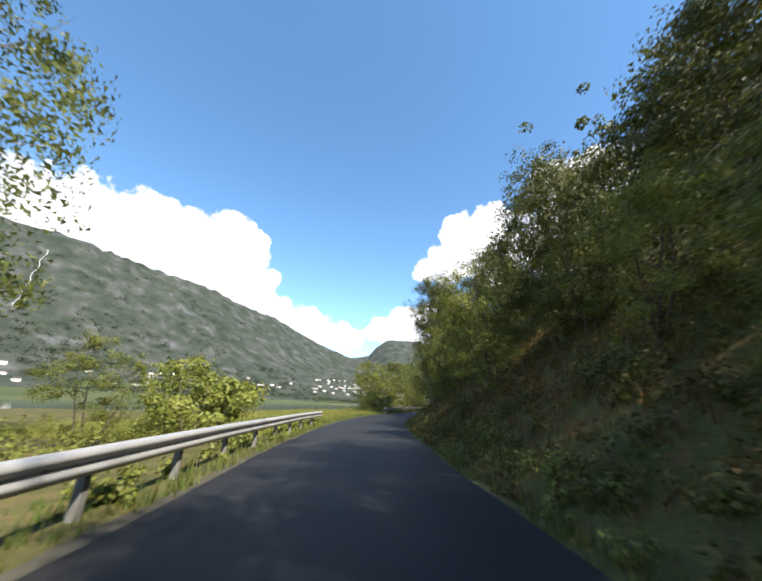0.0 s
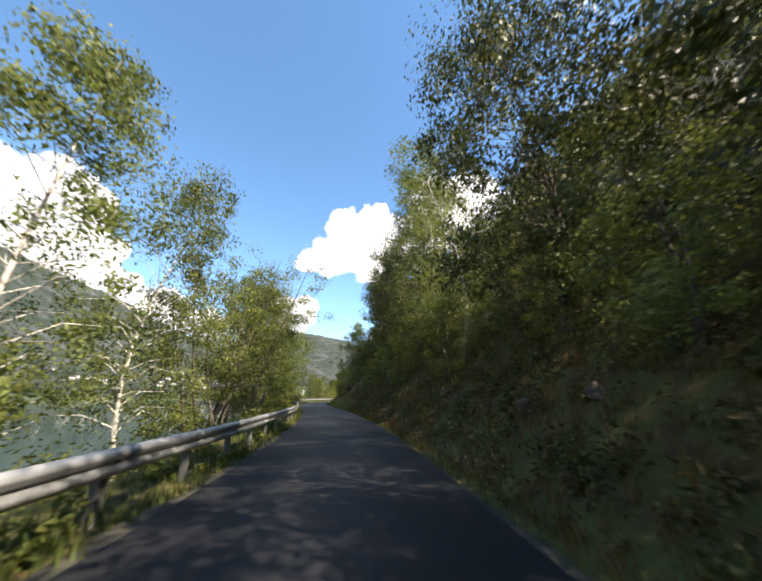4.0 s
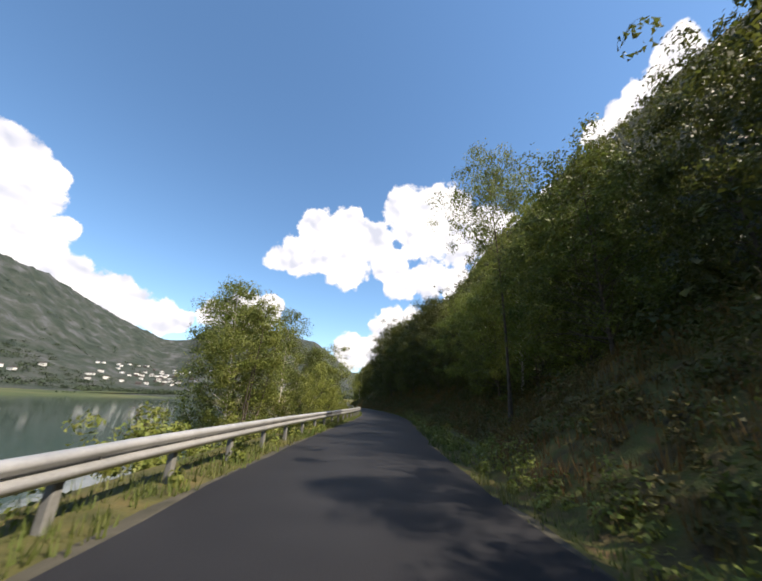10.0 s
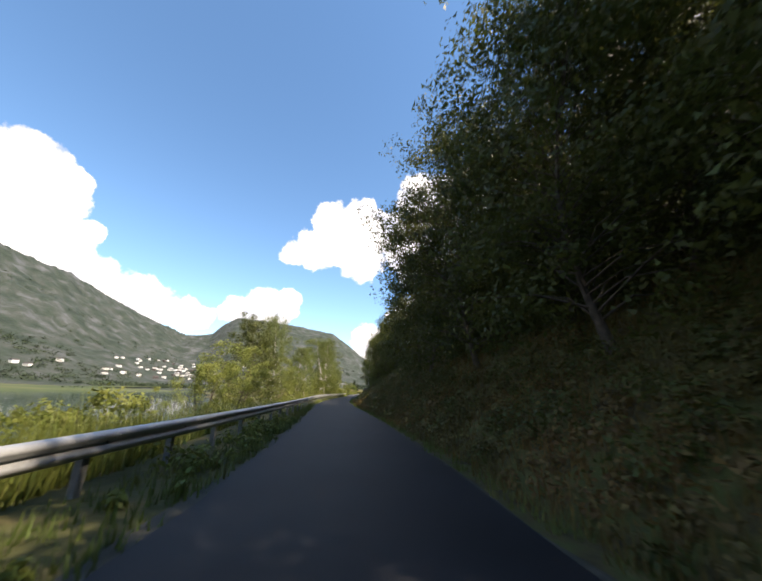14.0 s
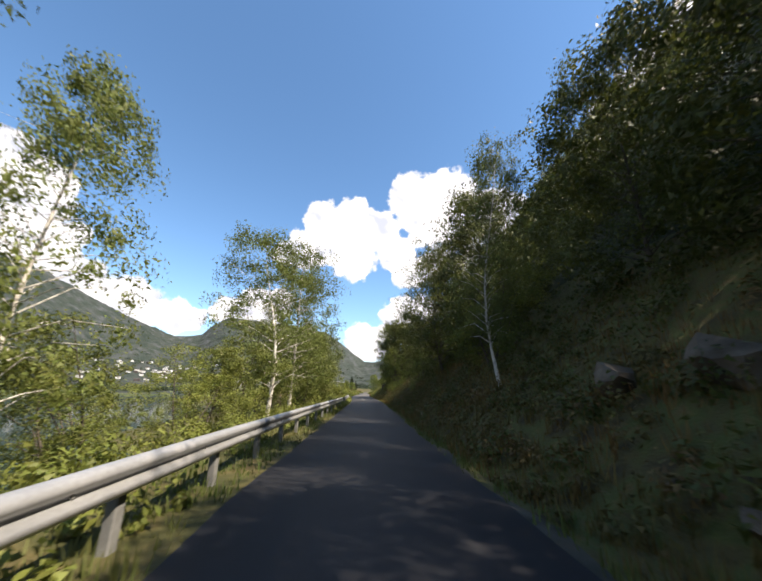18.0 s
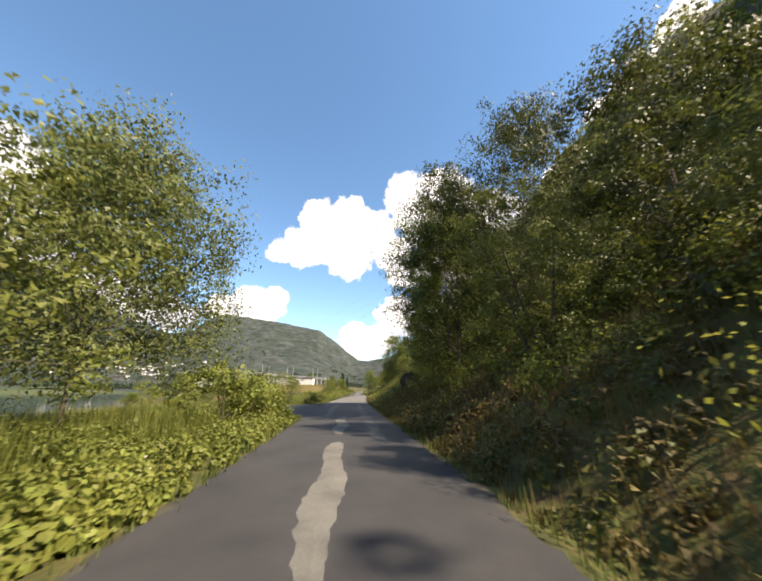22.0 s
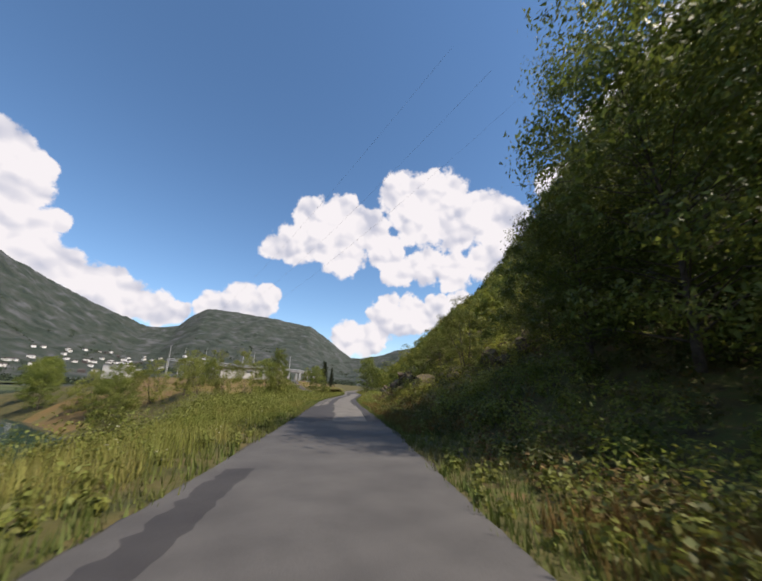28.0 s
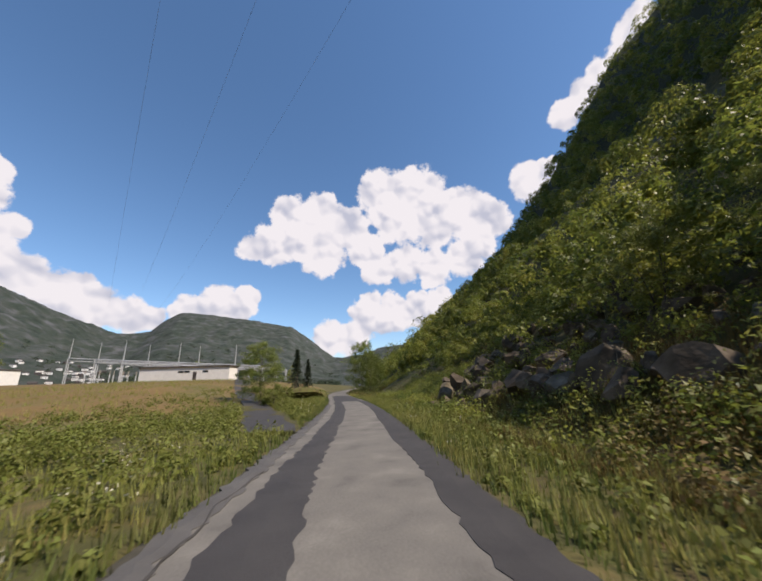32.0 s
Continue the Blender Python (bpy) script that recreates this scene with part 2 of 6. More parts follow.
M = {
    "asphalt": material("fresh_asphalt", [(0.0106, 0.0106, 0.0123), (0.017, 0.017, 0.0191)], 0.7, 0.7, bump=0.006, fine=60, spec=0.22),
    "old_asphalt": material("worn_asphalt", [(0.0865, 0.0827, 0.0761), (0.1203, 0.1147, 0.1053), (0.1335, 0.1269, 0.1147), (0.1617, 0.1542, 0.1391)], 1.3, 0.9, bump=0.004, fine=34, detail=14.0),
    "patch": material("asphalt_patch", [(0.0303, 0.0292, 0.0308), (0.0468, 0.0451, 0.0451)], 1.2, 0.8, bump=0.006, fine=60),
    "old_patch": material("asphalt_old_patch", [(0.06, 0.0582, 0.057), (0.09, 0.087, 0.084)], 1.2, 0.8, bump=0.006, fine=60),
    "flower": material("pale_petal", [(0.62, 0.6, 0.45), (0.75, 0.74, 0.68)], 3, 0.7, translucent=0.3, per=0.2),
    "earth": material("cut_earth", [(0.063, 0.036, 0.0198), (0.117, 0.0675, 0.036), (0.171, 0.108, 0.063)], 0.8, 0.95, bump=0.08, fine=8),
    "grass": material("meadow_soil", [(0.033, 0.0372, 0.0108), (0.0627, 0.06, 0.018), (0.1056, 0.081, 0.03)], 1.4, 0.95, bump=0.05, fine=9),
    "bank": material("bank_soil", [(0.0427, 0.0321, 0.0146), (0.0785, 0.0642, 0.0209), (0.0712, 0.0804, 0.0188), (0.1212, 0.0804, 0.0314)], 2.2, 0.95, bump=0.05, fine=26, detail=9.0),
    "forest": material("forest_floor", [(0.0138, 0.0198, 0.0066), (0.0275, 0.0341, 0.0105), (0.0385, 0.0413, 0.0149)], 0.7, 0.95, bump=0.12, fine=9, detail=9.0),
    "gravel": material("gravel_verge", [(0.036, 0.0348, 0.024), (0.072, 0.066, 0.051)], 3, 0.95, bump=0.02, fine=60),
    "leaf_birch": material("birch_leaf", [(0.1068, 0.1339, 0.0316), (0.1709, 0.1954, 0.0539)], 0.6, 0.55, translucent=0.46, per=0.45),
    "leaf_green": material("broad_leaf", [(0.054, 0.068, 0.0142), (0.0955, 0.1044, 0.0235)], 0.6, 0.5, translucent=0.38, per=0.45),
    "needle": material("spruce_needle", [(0.015, 0.027, 0.0108), (0.03, 0.045, 0.018)], 0.8, 0.6, translucent=0.15, per=0.4),
    # bright counterpart of the broad leaf; sunlight on the hill is mixed into its colour
    "leaf_hill_lit": material("sun_toned_hill_leaf", [(0.0862, 0.121, 0.022), (0.1898, 0.2184, 0.0396), (0.368, 0.3584, 0.0682)], 0.2, 0.5, translucent=0.5, per=0.35, detail=3.0),
    # lighter copy of the broad leaf, with sunshine put into its colour
    "leaf_broad_lit": material("sun_toned_broad_leaf", [(0.08, 0.118, 0.0218), (0.178, 0.204, 0.0404)], 0.35, 0.5, translucent=0.42, per=0.6),
    "leaf_willow": material("willow_leaf", [(0.10, 0.125, 0.034), (0.165, 0.185, 0.06)], 0.5, 0.5, translucent=0.42, per=0.4),
    "leaf_bush": material("bush_leaf", [(0.1214, 0.1466, 0.0277), (0.2066, 0.2218, 0.0495)], 0.8, 0.55, translucent=0.38, per=0.45),
    "blade": material("grass_blade", [(0.125, 0.1575, 0.025), (0.1962, 0.2084, 0.0499), (0.2856, 0.2408, 0.0832)], 0.25, 0.7, translucent=0.3, per=0.45),
    "verge_blade": material("verge_blade", [(0.0606, 0.0891, 0.0156), (0.0927, 0.1176, 0.0285), (0.1355, 0.1283, 0.0428)], 0.3, 0.7, translucent=0.3, per=0.45),
    "fern": material("bank_plants", [(0.0672, 0.0679, 0.0168), (0.1171, 0.0914, 0.0277), (0.1824, 0.1044, 0.0378)], 0.3, 0.7, translucent=0.25, per=0.45),
    "bark_white": material("birch_bark", [(0.10, 0.09, 0.08), (0.50, 0.47, 0.42), (0.62, 0.6, 0.55)], 5, 0.85, bump=0.01, fine=30),
    "bark": material("dark_bark", [(0.05, 0.04, 0.03), (0.12, 0.10, 0.08)], 6, 0.95, bump=0.02, fine=40),
    "steel": material("galvanised_steel", [(0.288, 0.292, 0.296), (0.4, 0.4, 0.4)], 1.3, 0.42, metal=0.35, bump=0.002, fine=30, spec=0.5),
    "post": material("dull_steel", [(0.14, 0.14, 0.135), (0.24, 0.24, 0.23)], 3, 0.7, metal=0.2, bump=0.002, fine=30),
    "sign_back": material("painted_sheet_metal", [(0.44, 0.44, 0.432), (0.528, 0.528, 0.52)], 4, 0.5, metal=0.2),
    "pale_steel": material("pale_painted_steel", [(0.345, 0.36, 0.375), (0.435, 0.45, 0.465)], 1.0, 0.5),
    "foam": material("white_water", [(0.33, 0.341, 0.352), (0.4125, 0.418, 0.4235)], 0.2, 0.6),
    "pole": material("pole_wood", [(0.21, 0.189, 0.154), (0.294, 0.273, 0.231)], 2, 0.9, bump=0.01, fine=20),
    "rock": material("grey_rock", [(0.0346, 0.0264, 0.0171), (0.0919, 0.0731, 0.0496), (0.1891, 0.156, 0.1155)], 1.3, 0.92, bump=0.05, fine=7, per=0.25),
    "water": material("lake_water", [(0.012, 0.035, 0.036), (0.018, 0.045, 0.045)], 0.02, 0.06, bump=0.012, fine=1.2, spec=0.5),
    "mountain": material("mountain_side", [(0.014, 0.022, 0.016), (0.024, 0.034, 0.024), (0.040, 0.046, 0.040), (0.075, 0.08, 0.083)], 0.016, 0.95, bump=9.0, fine=0.09, detail=12.0),
    "field": material("far_field", [(0.0292, 0.0455, 0.0163), (0.0488, 0.065, 0.0228), (0.091, 0.091, 0.039)], 0.015, 0.95, bump=0.5, fine=0.2),
    "far_leaf": material("far_leaf", [(0.0228, 0.0358, 0.0195), (0.039, 0.0553, 0.0273)], 0.01, 0.8, per=0.35),
    "white": material("white_paint", [(0.612, 0.6035, 0.578), (0.697, 0.6885, 0.663)], 1.5, 0.7),
    "roof": material("dark_roof", [(0.042, 0.0385, 0.0385), (0.084, 0.07, 0.063)], 2, 0.8),
    "glass": material("window_pane", [(0.02, 0.025, 0.03), (0.03, 0.035, 0.04)], 2, 0.1, spec=0.6),
    "bracken": material("dry_bank_grass", [(0.075, 0.0675, 0.0182), (0.1275, 0.0891, 0.026), (0.18, 0.1013, 0.0338)], 0.35, 0.8, translucent=0.25, per=0.4),
    "brown_rock": material("brown_rock", [(0.02, 0.016, 0.011), (0.075, 0.06, 0.042), (0.16, 0.135, 0.105)], 1.6, 0.92, bump=0.06, fine=8, detail=9.0),
    "mossy_rock": material("mossy_rock", [(0.065, 0.0546, 0.039), (0.0975, 0.0754, 0.0468), (0.156, 0.143, 0.0325), (0.169, 0.156, 0.13)], 1.9, 0.95, bump=0.05, fine=9, detail=8.0),
    "wire": material("dull_wire", [(0.2, 0.2, 0.2), (0.27, 0.27, 0.27)], 3, 0.5, metal=0.6),
    "dry": material("dry_field_grass", [(0.093, 0.0713, 0.026), (0.1426, 0.093, 0.0341), (0.0868, 0.0837, 0.026)], 0.12, 0.9, bump=0.1, fine=3),
}


# ---- mesh helpers ----
def part(name, bm, mat, parent, label=""):
    me = bpy.data.meshes.new(name)
    bm.to_mesh(me)
    bm.free()
    me.materials.append(mat)
    ob = new(name, me)
    ob.parent = parent
    if label:
        ob["label"] = label
    return ob


def raw_mesh(name, verts, faces, mat, smooth=False):
    """A mesh straight from arrays: faces is an (n, k) array of vertex numbers."""
    verts, faces = np.asarray(verts, np.float32), np.asarray(faces, np.int32)
    me = bpy.data.meshes.new(name)
    n, k = faces.shape
    me.vertices.add(len(verts))
    me.vertices.foreach_set("co", verts.ravel())
    me.loops.add(n * k)
    me.loops.foreach_set("vertex_index", faces.ravel())
    me.polygons.add(n)
    me.polygons.foreach_set("loop_start", np.arange(0, n * k, k, dtype=np.int32))
    me.polygons.foreach_set("loop_total", np.full(n, k, np.int32))
    if smooth:
        me.polygons.foreach_set("use_smooth", np.ones(n, bool))
    for m in (mat if isinstance(mat, (list, tuple)) else [mat]):
        me.materials.append(m)
    me.update()
    me.validate()
    return me


def thing(name, label, category, group="", kind=""):
    return tagged(new(name), label, category, group, kind)


def box(bm, x0, x1, y0, y1, z0, z1):
    m = Matrix.Translation(((x0 + x1) / 2, (y0 + y1) / 2, (z0 + z1) / 2)) @ Matrix.Diagonal((x1 - x0, y1 - y0, z1 - z0, 1))
    bmesh.ops.create_cube(bm, size=1, matrix=m)


def tube(pts, radii, sides=7):
    """Vertices and quads of a tapered tube along points."""
    pts = np.asarray(pts, float)
    V, F = [], []
    for i, p in enumerate(pts):
        d = pts[min(i + 1, len(pts) - 1)] - pts[max(i - 1, 0)]
        d = d / (np.linalg.norm(d) + 1e-9)
        u = np.cross(d, (0.31, 0.95, 0.05) if abs(d[1]) < 0.9 else (1, 0, 0))
        u /= np.linalg.norm(u)
        w = np.cross(d, u)
        for k in range(sides):
            a = 2 * math.pi * k / sides
            V.append(p + radii[i] * (math.cos(a) * u + math.sin(a) * w))
    for i in range(len(pts) - 1):
        for k in range(sides):
            a, b = i * sides + k, i * sides + (k + 1) % sides
            F.append((a, b, b + sides, a + sides))
    return np.array(V), np.array(F)


def joined(pieces):
    V, F, n = [], [], 0
    for v, f in pieces:
        V.append(v)
        F.append(f + n)
        n += len(v)
    return np.concatenate(V), np.concatenate(F)


def leaves(centres, size, rng, droop=0.0, long=1.7, plain=False, out=None):
    """One leaf at each centre; out: the way that the foliage faces there."""
    n = len(centres)
    d = rng.normal(size=(n, 3))
    d[:, 2] -= droop
    d /= np.linalg.norm(d, axis=1)[:, None]
    u = np.cross(d, rng.normal(size=(n, 3)))
    u /= np.linalg.norm(u, axis=1)[:, None] + 1e-9
    if out is not None:
        f = out / (np.linalg.norm(out, axis=1)[:, None] + 1e-9) + rng.normal(size=(n, 3)) * 0.38
        f /= np.linalg.norm(f, axis=1)[:, None]
        d = d - f * (d * f).sum(1)[:, None]
        d /= np.linalg.norm(d, axis=1)[:, None] + 1e-9
        u = np.cross(f, d)
    w = np.cross(d, u)
    s = (size * rng.uniform(0.6, 1.35, n))[:, None]
    a = centres - d * s * long / 2
    c = centres + d * s * long / 2
    if plain:
        V = np.stack([centres - d * s * 0.5 + u * s * 0.44, centres - d * s * 0.5 - u * s * 0.44, centres + d * s * long * 0.55], 1).reshape(-1, 3)
        return V, np.arange(3 * n).reshape(n, 3)
    b = centres + u * s * 0.5 + w * s * 0.18
    e = centres - u * s * 0.5 + w * s * 0.18
    V = np.stack([a, b, c, e], 1).reshape(-1, 3)
    return V, np.arange(4 * n).reshape(n, 4)


# ---- the road's line ----
_rows = np.array([r[:4] for r in PATH])
_S = np.r_[0, np.cumsum(np.hypot(np.diff(_rows[:, 1]), np.diff(_rows[:, 2])))]
END = float(_S[-1])
_h = np.radians(_rows[:, 3] - 4.5)
_s = np.arange(-80.0, END + 900, 1.0)
_hd = np.interp(_s, _S, _h)
_hd = np.convolve(np.pad(_hd, 4, mode="edge"), np.ones(9) / 9, "valid")
_cx, _cy = np.interp(_s, _S, _rows[:, 1]), np.interp(_s, _S, _rows[:, 2])
_hd[_s > END] -= 0.10 * np.clip((_s[_s > END] - END - 10) / 30, 0, 1) - 0.12 * np.clip((_s[_s > END] - END - 45) / 60, 0, 1)
for _i in range(len(_s)):
    if _s[_i] > END:
        _cx[_i], _cy[_i] = _cx[_i - 1] + math.sin(_hd[_i]), _cy[_i - 1] + math.cos(_hd[_i])
for _i in range(len(_s) - 1, -1, -1):
    if _s[_i] < 0:
        _cx[_i], _cy[_i] = _cx[_i + 1] - math.sin(_hd[_i]), _cy[_i + 1] - math.cos(_hd[_i])
MEAN = 0.30


def line(s, l):
    """World x, y of the place s metres along the road and l metres to its right; far out the frame straightens."""
    s, l = np.asarray(s, float), np.asarray(l, float)
    h = np.interp(s, _s, _hd)
    x, y = np.interp(s, _s, _cx), np.interp(s, _s, _cy)
    n = np.clip(l, -22, 22)
    f = l - n
    return x + n * np.cos(h) + f * math.cos(MEAN), y - n * np.sin(h) - f * math.sin(MEAN)


def heading(s):
    return float(np.interp(s, _s, _hd))


def table(v, pairs):
    return np.interp(v, [p[0] for p in pairs], [p[1] for p in pairs])


LAKE = -6.0
SHORE = [(-80, -70), (20, -60), (45, -40), (70, -16), (110, -17), (130, -15), (165, -16), (200, -20), (250, -17), (275, -20), (300, -45), (330, -30), (345, -19), (370, -19), (382, -20), (397, -30), (430, -56), (500, -128), (700, -260), (1300, -560)]
FLAT = [(-80, 30), (25, 28), (45, 14), (70, 1.2), (200, 1.2), (275, 1.4), (295, 14), (325, 9), (342, 2.4), (370, 2.4), (385, 8), (397, 14), (430, 36), (500, 84), (1300, 300)]
# road edges and guard rail, metres right of the drive line
EDGE_R = [(0, 2.2), (20, 2.1), (70, 1.7), (88, 1.5), (100, 1.7), (113, 2.0), (145, 2.1), (182, 2.0), (235, 1.85), (265, 1.7), (285, 1.7), (314, 1.8), (345, 1.6), (362, 1.4), (378, 1.35), (400, 1.5)]
EDGE_L = [(0, -2.4), (25, -2.4), (70, -2.2), (88, -2.3), (115, -2.0), (145, -2.3), (165, -2.0), (183, -1.8), (232, -1.5), (255, -1.55), (266, -1.75), (285, -1.9), (314, -2.2), (372, -2.1), (393, -1.9), (400, -1.8)]
RAIL = [(-30, -2.9), (20, -2.9), (46, -2.7), (85, -2.65), (113, -2.85), (145, -2.9), (165, -2.5), (178, -2.1), (184, -2.6), (193, -3.2), (205, -2.7), (215, -2.2), (231, -1.95), (262, -2.05), (290, -2.4)]


def track_near(l):
    """Where the side track on the bank side begins, along the road, l metres out."""
    return table(l, [(1.2, 341.2), (1.8, 342.8), (2.5, 344.6), (5, 347.4), (8, 348.8), (13, 350)])


def track_far(l):
    return table(l, [(1.2, 357.5), (2.4, 354.6), (5, 352.6), (10, 351.8), (13, 352.6)])


def wobble(x, y, k, seed=0.0):
    return np.array([noise.fractal(Vector((a * k, b * k, seed)), 1.0, 2.0, 4) for a, b in zip(np.ravel(x), np.ravel(y))]).reshape(np.shape(x))


def height(s, l):
    """Height of the ground beside the road."""
    s, l = np.asarray(s, float), np.asarray(l, float)
    x, y = line(s, l)
    z = np.zeros(np.broadcast(s, l).shape)
    # left: verge, flat, fall to the lake, lake bed, far fields
    shore, flat = table(s, SHORE), table(s, FLAT)
    d = -l - 3.6
    edge = 3.6 + flat
    fall = np.clip((-l - edge) / np.maximum(-shore - edge, 3), 0, None)
    left = -0.15 * np.clip(d, 0, 1) + (LAKE - 0.1) * np.clip(fall, 0, 1) ** 0.9
    left = np.where(fall > 1, LAKE - 0.1 - np.clip((-l + shore) * 0.4, 0, 5), left)
    far = np.clip((-l - 330) / 60, 0, 1)
    left = np.where(-l > 300, left + far * (4.9 + 1.0 + np.clip(-l - 360, 0, 900) * 0.028), left)
    # right: ditch and bank, then the steep hillside
    verge = table(s, EDGE_R)
    r = l - verge
    bank = table(s, [(-80, 0.95), (100, 0.9), (140, 0.75), (165, 0.6), (185, 0.8), (300, 0.8), (324, 0.8), (334, 0.45), (341, 0.36), (347, 0.15), (350, 0.10), (356, 0.2), (366, 0.55), (400, 0.62), (1300, 0.5)])
    ledge = table(s, [(-80, 0.7), (150, 0.8), (155, 3.0), (170, 2.5), (180, 0.8), (310, 0.8), (323, 1.0), (341, 1.0), (346, 5), (350, 9), (356, 6), (366, 2.0), (420, 3.5), (480, 8), (1300, 12)])
    up = np.clip(r - ledge, 0, None)
    steep = 1.06 * np.clip(up - 8, 0, 190) + 0.25 * np.clip(up - 198, 0, None)
    wooded = 0.86 * np.clip(up - 8, 0, 52) + table(s, [(520, 1.42), (610, 0.5)]) * np.clip(up - 60, 0, 100) + 0.25 * np.clip(up - 160, 0, None)
    ahead = table(s, [(278, 0), (304, 1)])
    steep = (1 - ahead) * steep + ahead * wooded * table(s, [(300, 0.95), (348, 0.92), (380, 1.0)])
    right = -0.12 * np.clip(r * 2, 0, 1) + bank * np.minimum(up, 8) + np.where(up > 8, steep, 0)
    left = left + 3.6 * np.clip((s - 406) / 60, 0, 1) * np.clip((-l - 6) / 14, 0, 1) * np.clip((l + 170) / 40, 0, 1)
    z = np.where(l < -3.6, left, np.where(l > verge, right, 0.0))
    return z


def right(d=0.0):
    """The road's right edge, moved out by d, as a function of s."""
    return lambda s: table(s, EDGE_R) + d


def left(d=0.0):
    return lambda s: table(s, EDGE_L) - d


def beside(s, l):
    """Across-road places given for a lane 2 m to each side, moved to the true edges."""
    return np.where(l > 0, l + table(s, EDGE_R) - 2.0, l + (table(s, EDGE_L) + 2.0) * np.clip((9 + l) / 5, 0, 1))


def spot(s, l, dz=0.0):
    x, y = line(s, l)
    return Vector((float(x), float(y), float(height(s, l)) + dz))


def stations(a, b, step):
    return np.linspace(a, b, max(2, int(round((b - a) / step)) + 1))


# ---- ground, lake, road, mountains ----
def make_ground():
    ss = np.concatenate([np.linspace(-80, -5, 20), np.arange(0, END + 60, 2.0), np.linspace(END + 65, END + 880, 45)])
    ll = np.concatenate([-np.geomspace(1300, 24, 34), np.linspace(-22, -4, 15), [-3.6, -3.0, -2.5, -2.0, 1.5, 1.75, 2.0, 2.3, 2.7, 3.2], np.linspace(3.8, 22, 14), np.geomspace(25, 420, 26)])
    S, Lq = np.meshgrid(ss, ll, indexing="ij")
    X, Y = line(S, Lq)
    Z = height(S, Lq)
    near = np.clip((np.abs(Lq) - 3.2) / 6, 0, 1)
    Z = Z + near * (0.35 * wobble(X, Y, 0.22) + np.clip(Lq / 60, 0, 1) * 7 * wobble(X, Y, 0.02, 3.0)) * np.where(Lq < -25, 0.3, 1)
    inner = (Lq > table(S, EDGE_L) - 0.4) & (Lq < table(S, EDGE_R) + 0.2)
    Z[inner] = -0.05
    track = (S > 298) & (S < 318) & (Lq > -2.7 - 3.4 * np.sin(np.clip((S - 299) / 18, 0, 1) * 3.1415)) & (Lq < 0)
    turn = (S > track_near(Lq) - 1.0) & (S < track_far(Lq) + 1.0) & (Lq > 0) & (Lq < 14)
    Z[track | turn] = np.minimum(Z[track | turn], -0.07)
    n, m = S.shape
    V = np.stack([X, Y, Z], -1).reshape(-1, 3)
    i = np.arange(n - 1)[:, None] * m + np.arange(m - 1)[None]
    F = np.stack([i, i + 1, i + m + 1, i + m], -1).reshape(-1, 4)
    me = raw_mesh("ground", V, F, [M["grass"], M["bank"], M["forest"], M["field"], M["dry"], M["earth"]], True)
    lc, sc = (ll[:-1] + ll[1:]) / 2, (ss[:-1] + ss[1:]) / 2
    S2, L2 = np.meshgrid(sc, lc, indexing="ij")
    idx = np.where(L2 > 11, 2, np.where(L2 > 1.9, 1, np.where(L2 < -300, 3, 0)))
    # open slope swaps the dark floor for meadow soil, a painted sunlit tone
    idx = np.where((S2 > 335) & (S2 < 450) & (L2 > 11) & (L2 < 70), 0, idx)
    idx = np.where((S2 > END + 15) & (S2 < END + 130) & (L2 < -9) & (L2 > -60), 4, idx)
    idx = np.where((S2 > 107) & (S2 < 123) & (L2 > 2.6) & (L2 < 8), 5, np.where((S2 > 136.5) & (S2 < 143) & (L2 > 2.6) & (L2 < 6), 5, idx))
    me.polygons.foreach_set("material_index", idx.astype(np.int32).ravel())
    tagged(new("ground", me), "grassy verge, wooded bank and valley floor", "ground", kind="structure")
    # lake
    a, b = [], []
    for s in np.linspace(-80, END + 700, 40):
        a.append((*line(s, -1100), LAKE))
        b.append((*line(s, min(float(table(s, SHORE)) + 8, -6)), LAKE))
    V = np.array(a + b)
    k = len(a)
    F = np.array([(i, i + 1, k + i + 1, k + i) for i in range(k - 1)])
    tagged(new("lake", raw_mesh("lake", V, F, M["water"])), "still dark green lake below the road", "lake", kind="structure")


def strip(name, s0, s1, l0, l1, z, mat, step=2.0, ragged=0.0, seed=1, thick=0.05, follow=False):
    """A slab of road surface from s0 to s1; its edges may be ragged."""
    rng = np.random.default_rng(seed)
    ss = stations(s0, s1, step)
    e0 = (l0(ss) if callable(l0) else np.full(len(ss), l0)) + rng.uniform(-ragged, ragged, len(ss))
    e1 = (l1(ss) if callable(l1) else np.full(len(ss), l1)) + rng.uniform(-ragged, ragged, len(ss))
    mid = (e0 + e1) / 2
    rows = []
    for e, zz in ((e0, z - thick), (e0, z), (mid, z + 0.012), (e1, z), (e1, z - thick)):
        x, y = line(ss, e)
        rows.append(np.stack([x, y, (height(ss, e) if follow else 0) + np.full(len(ss), zz)], 1))
    V = np.concatenate(rows)
    n = len(ss)
    F = [(r * n + i, (r + 1) * n + i, (r + 1) * n + i + 1, r * n + i + 1) for r in range(4) for i in range(n - 1)]
    me = raw_mesh(name, V, np.array(F), mat)
    me.polygons.foreach_set("use_smooth", np.zeros(len(F), bool))
    return me


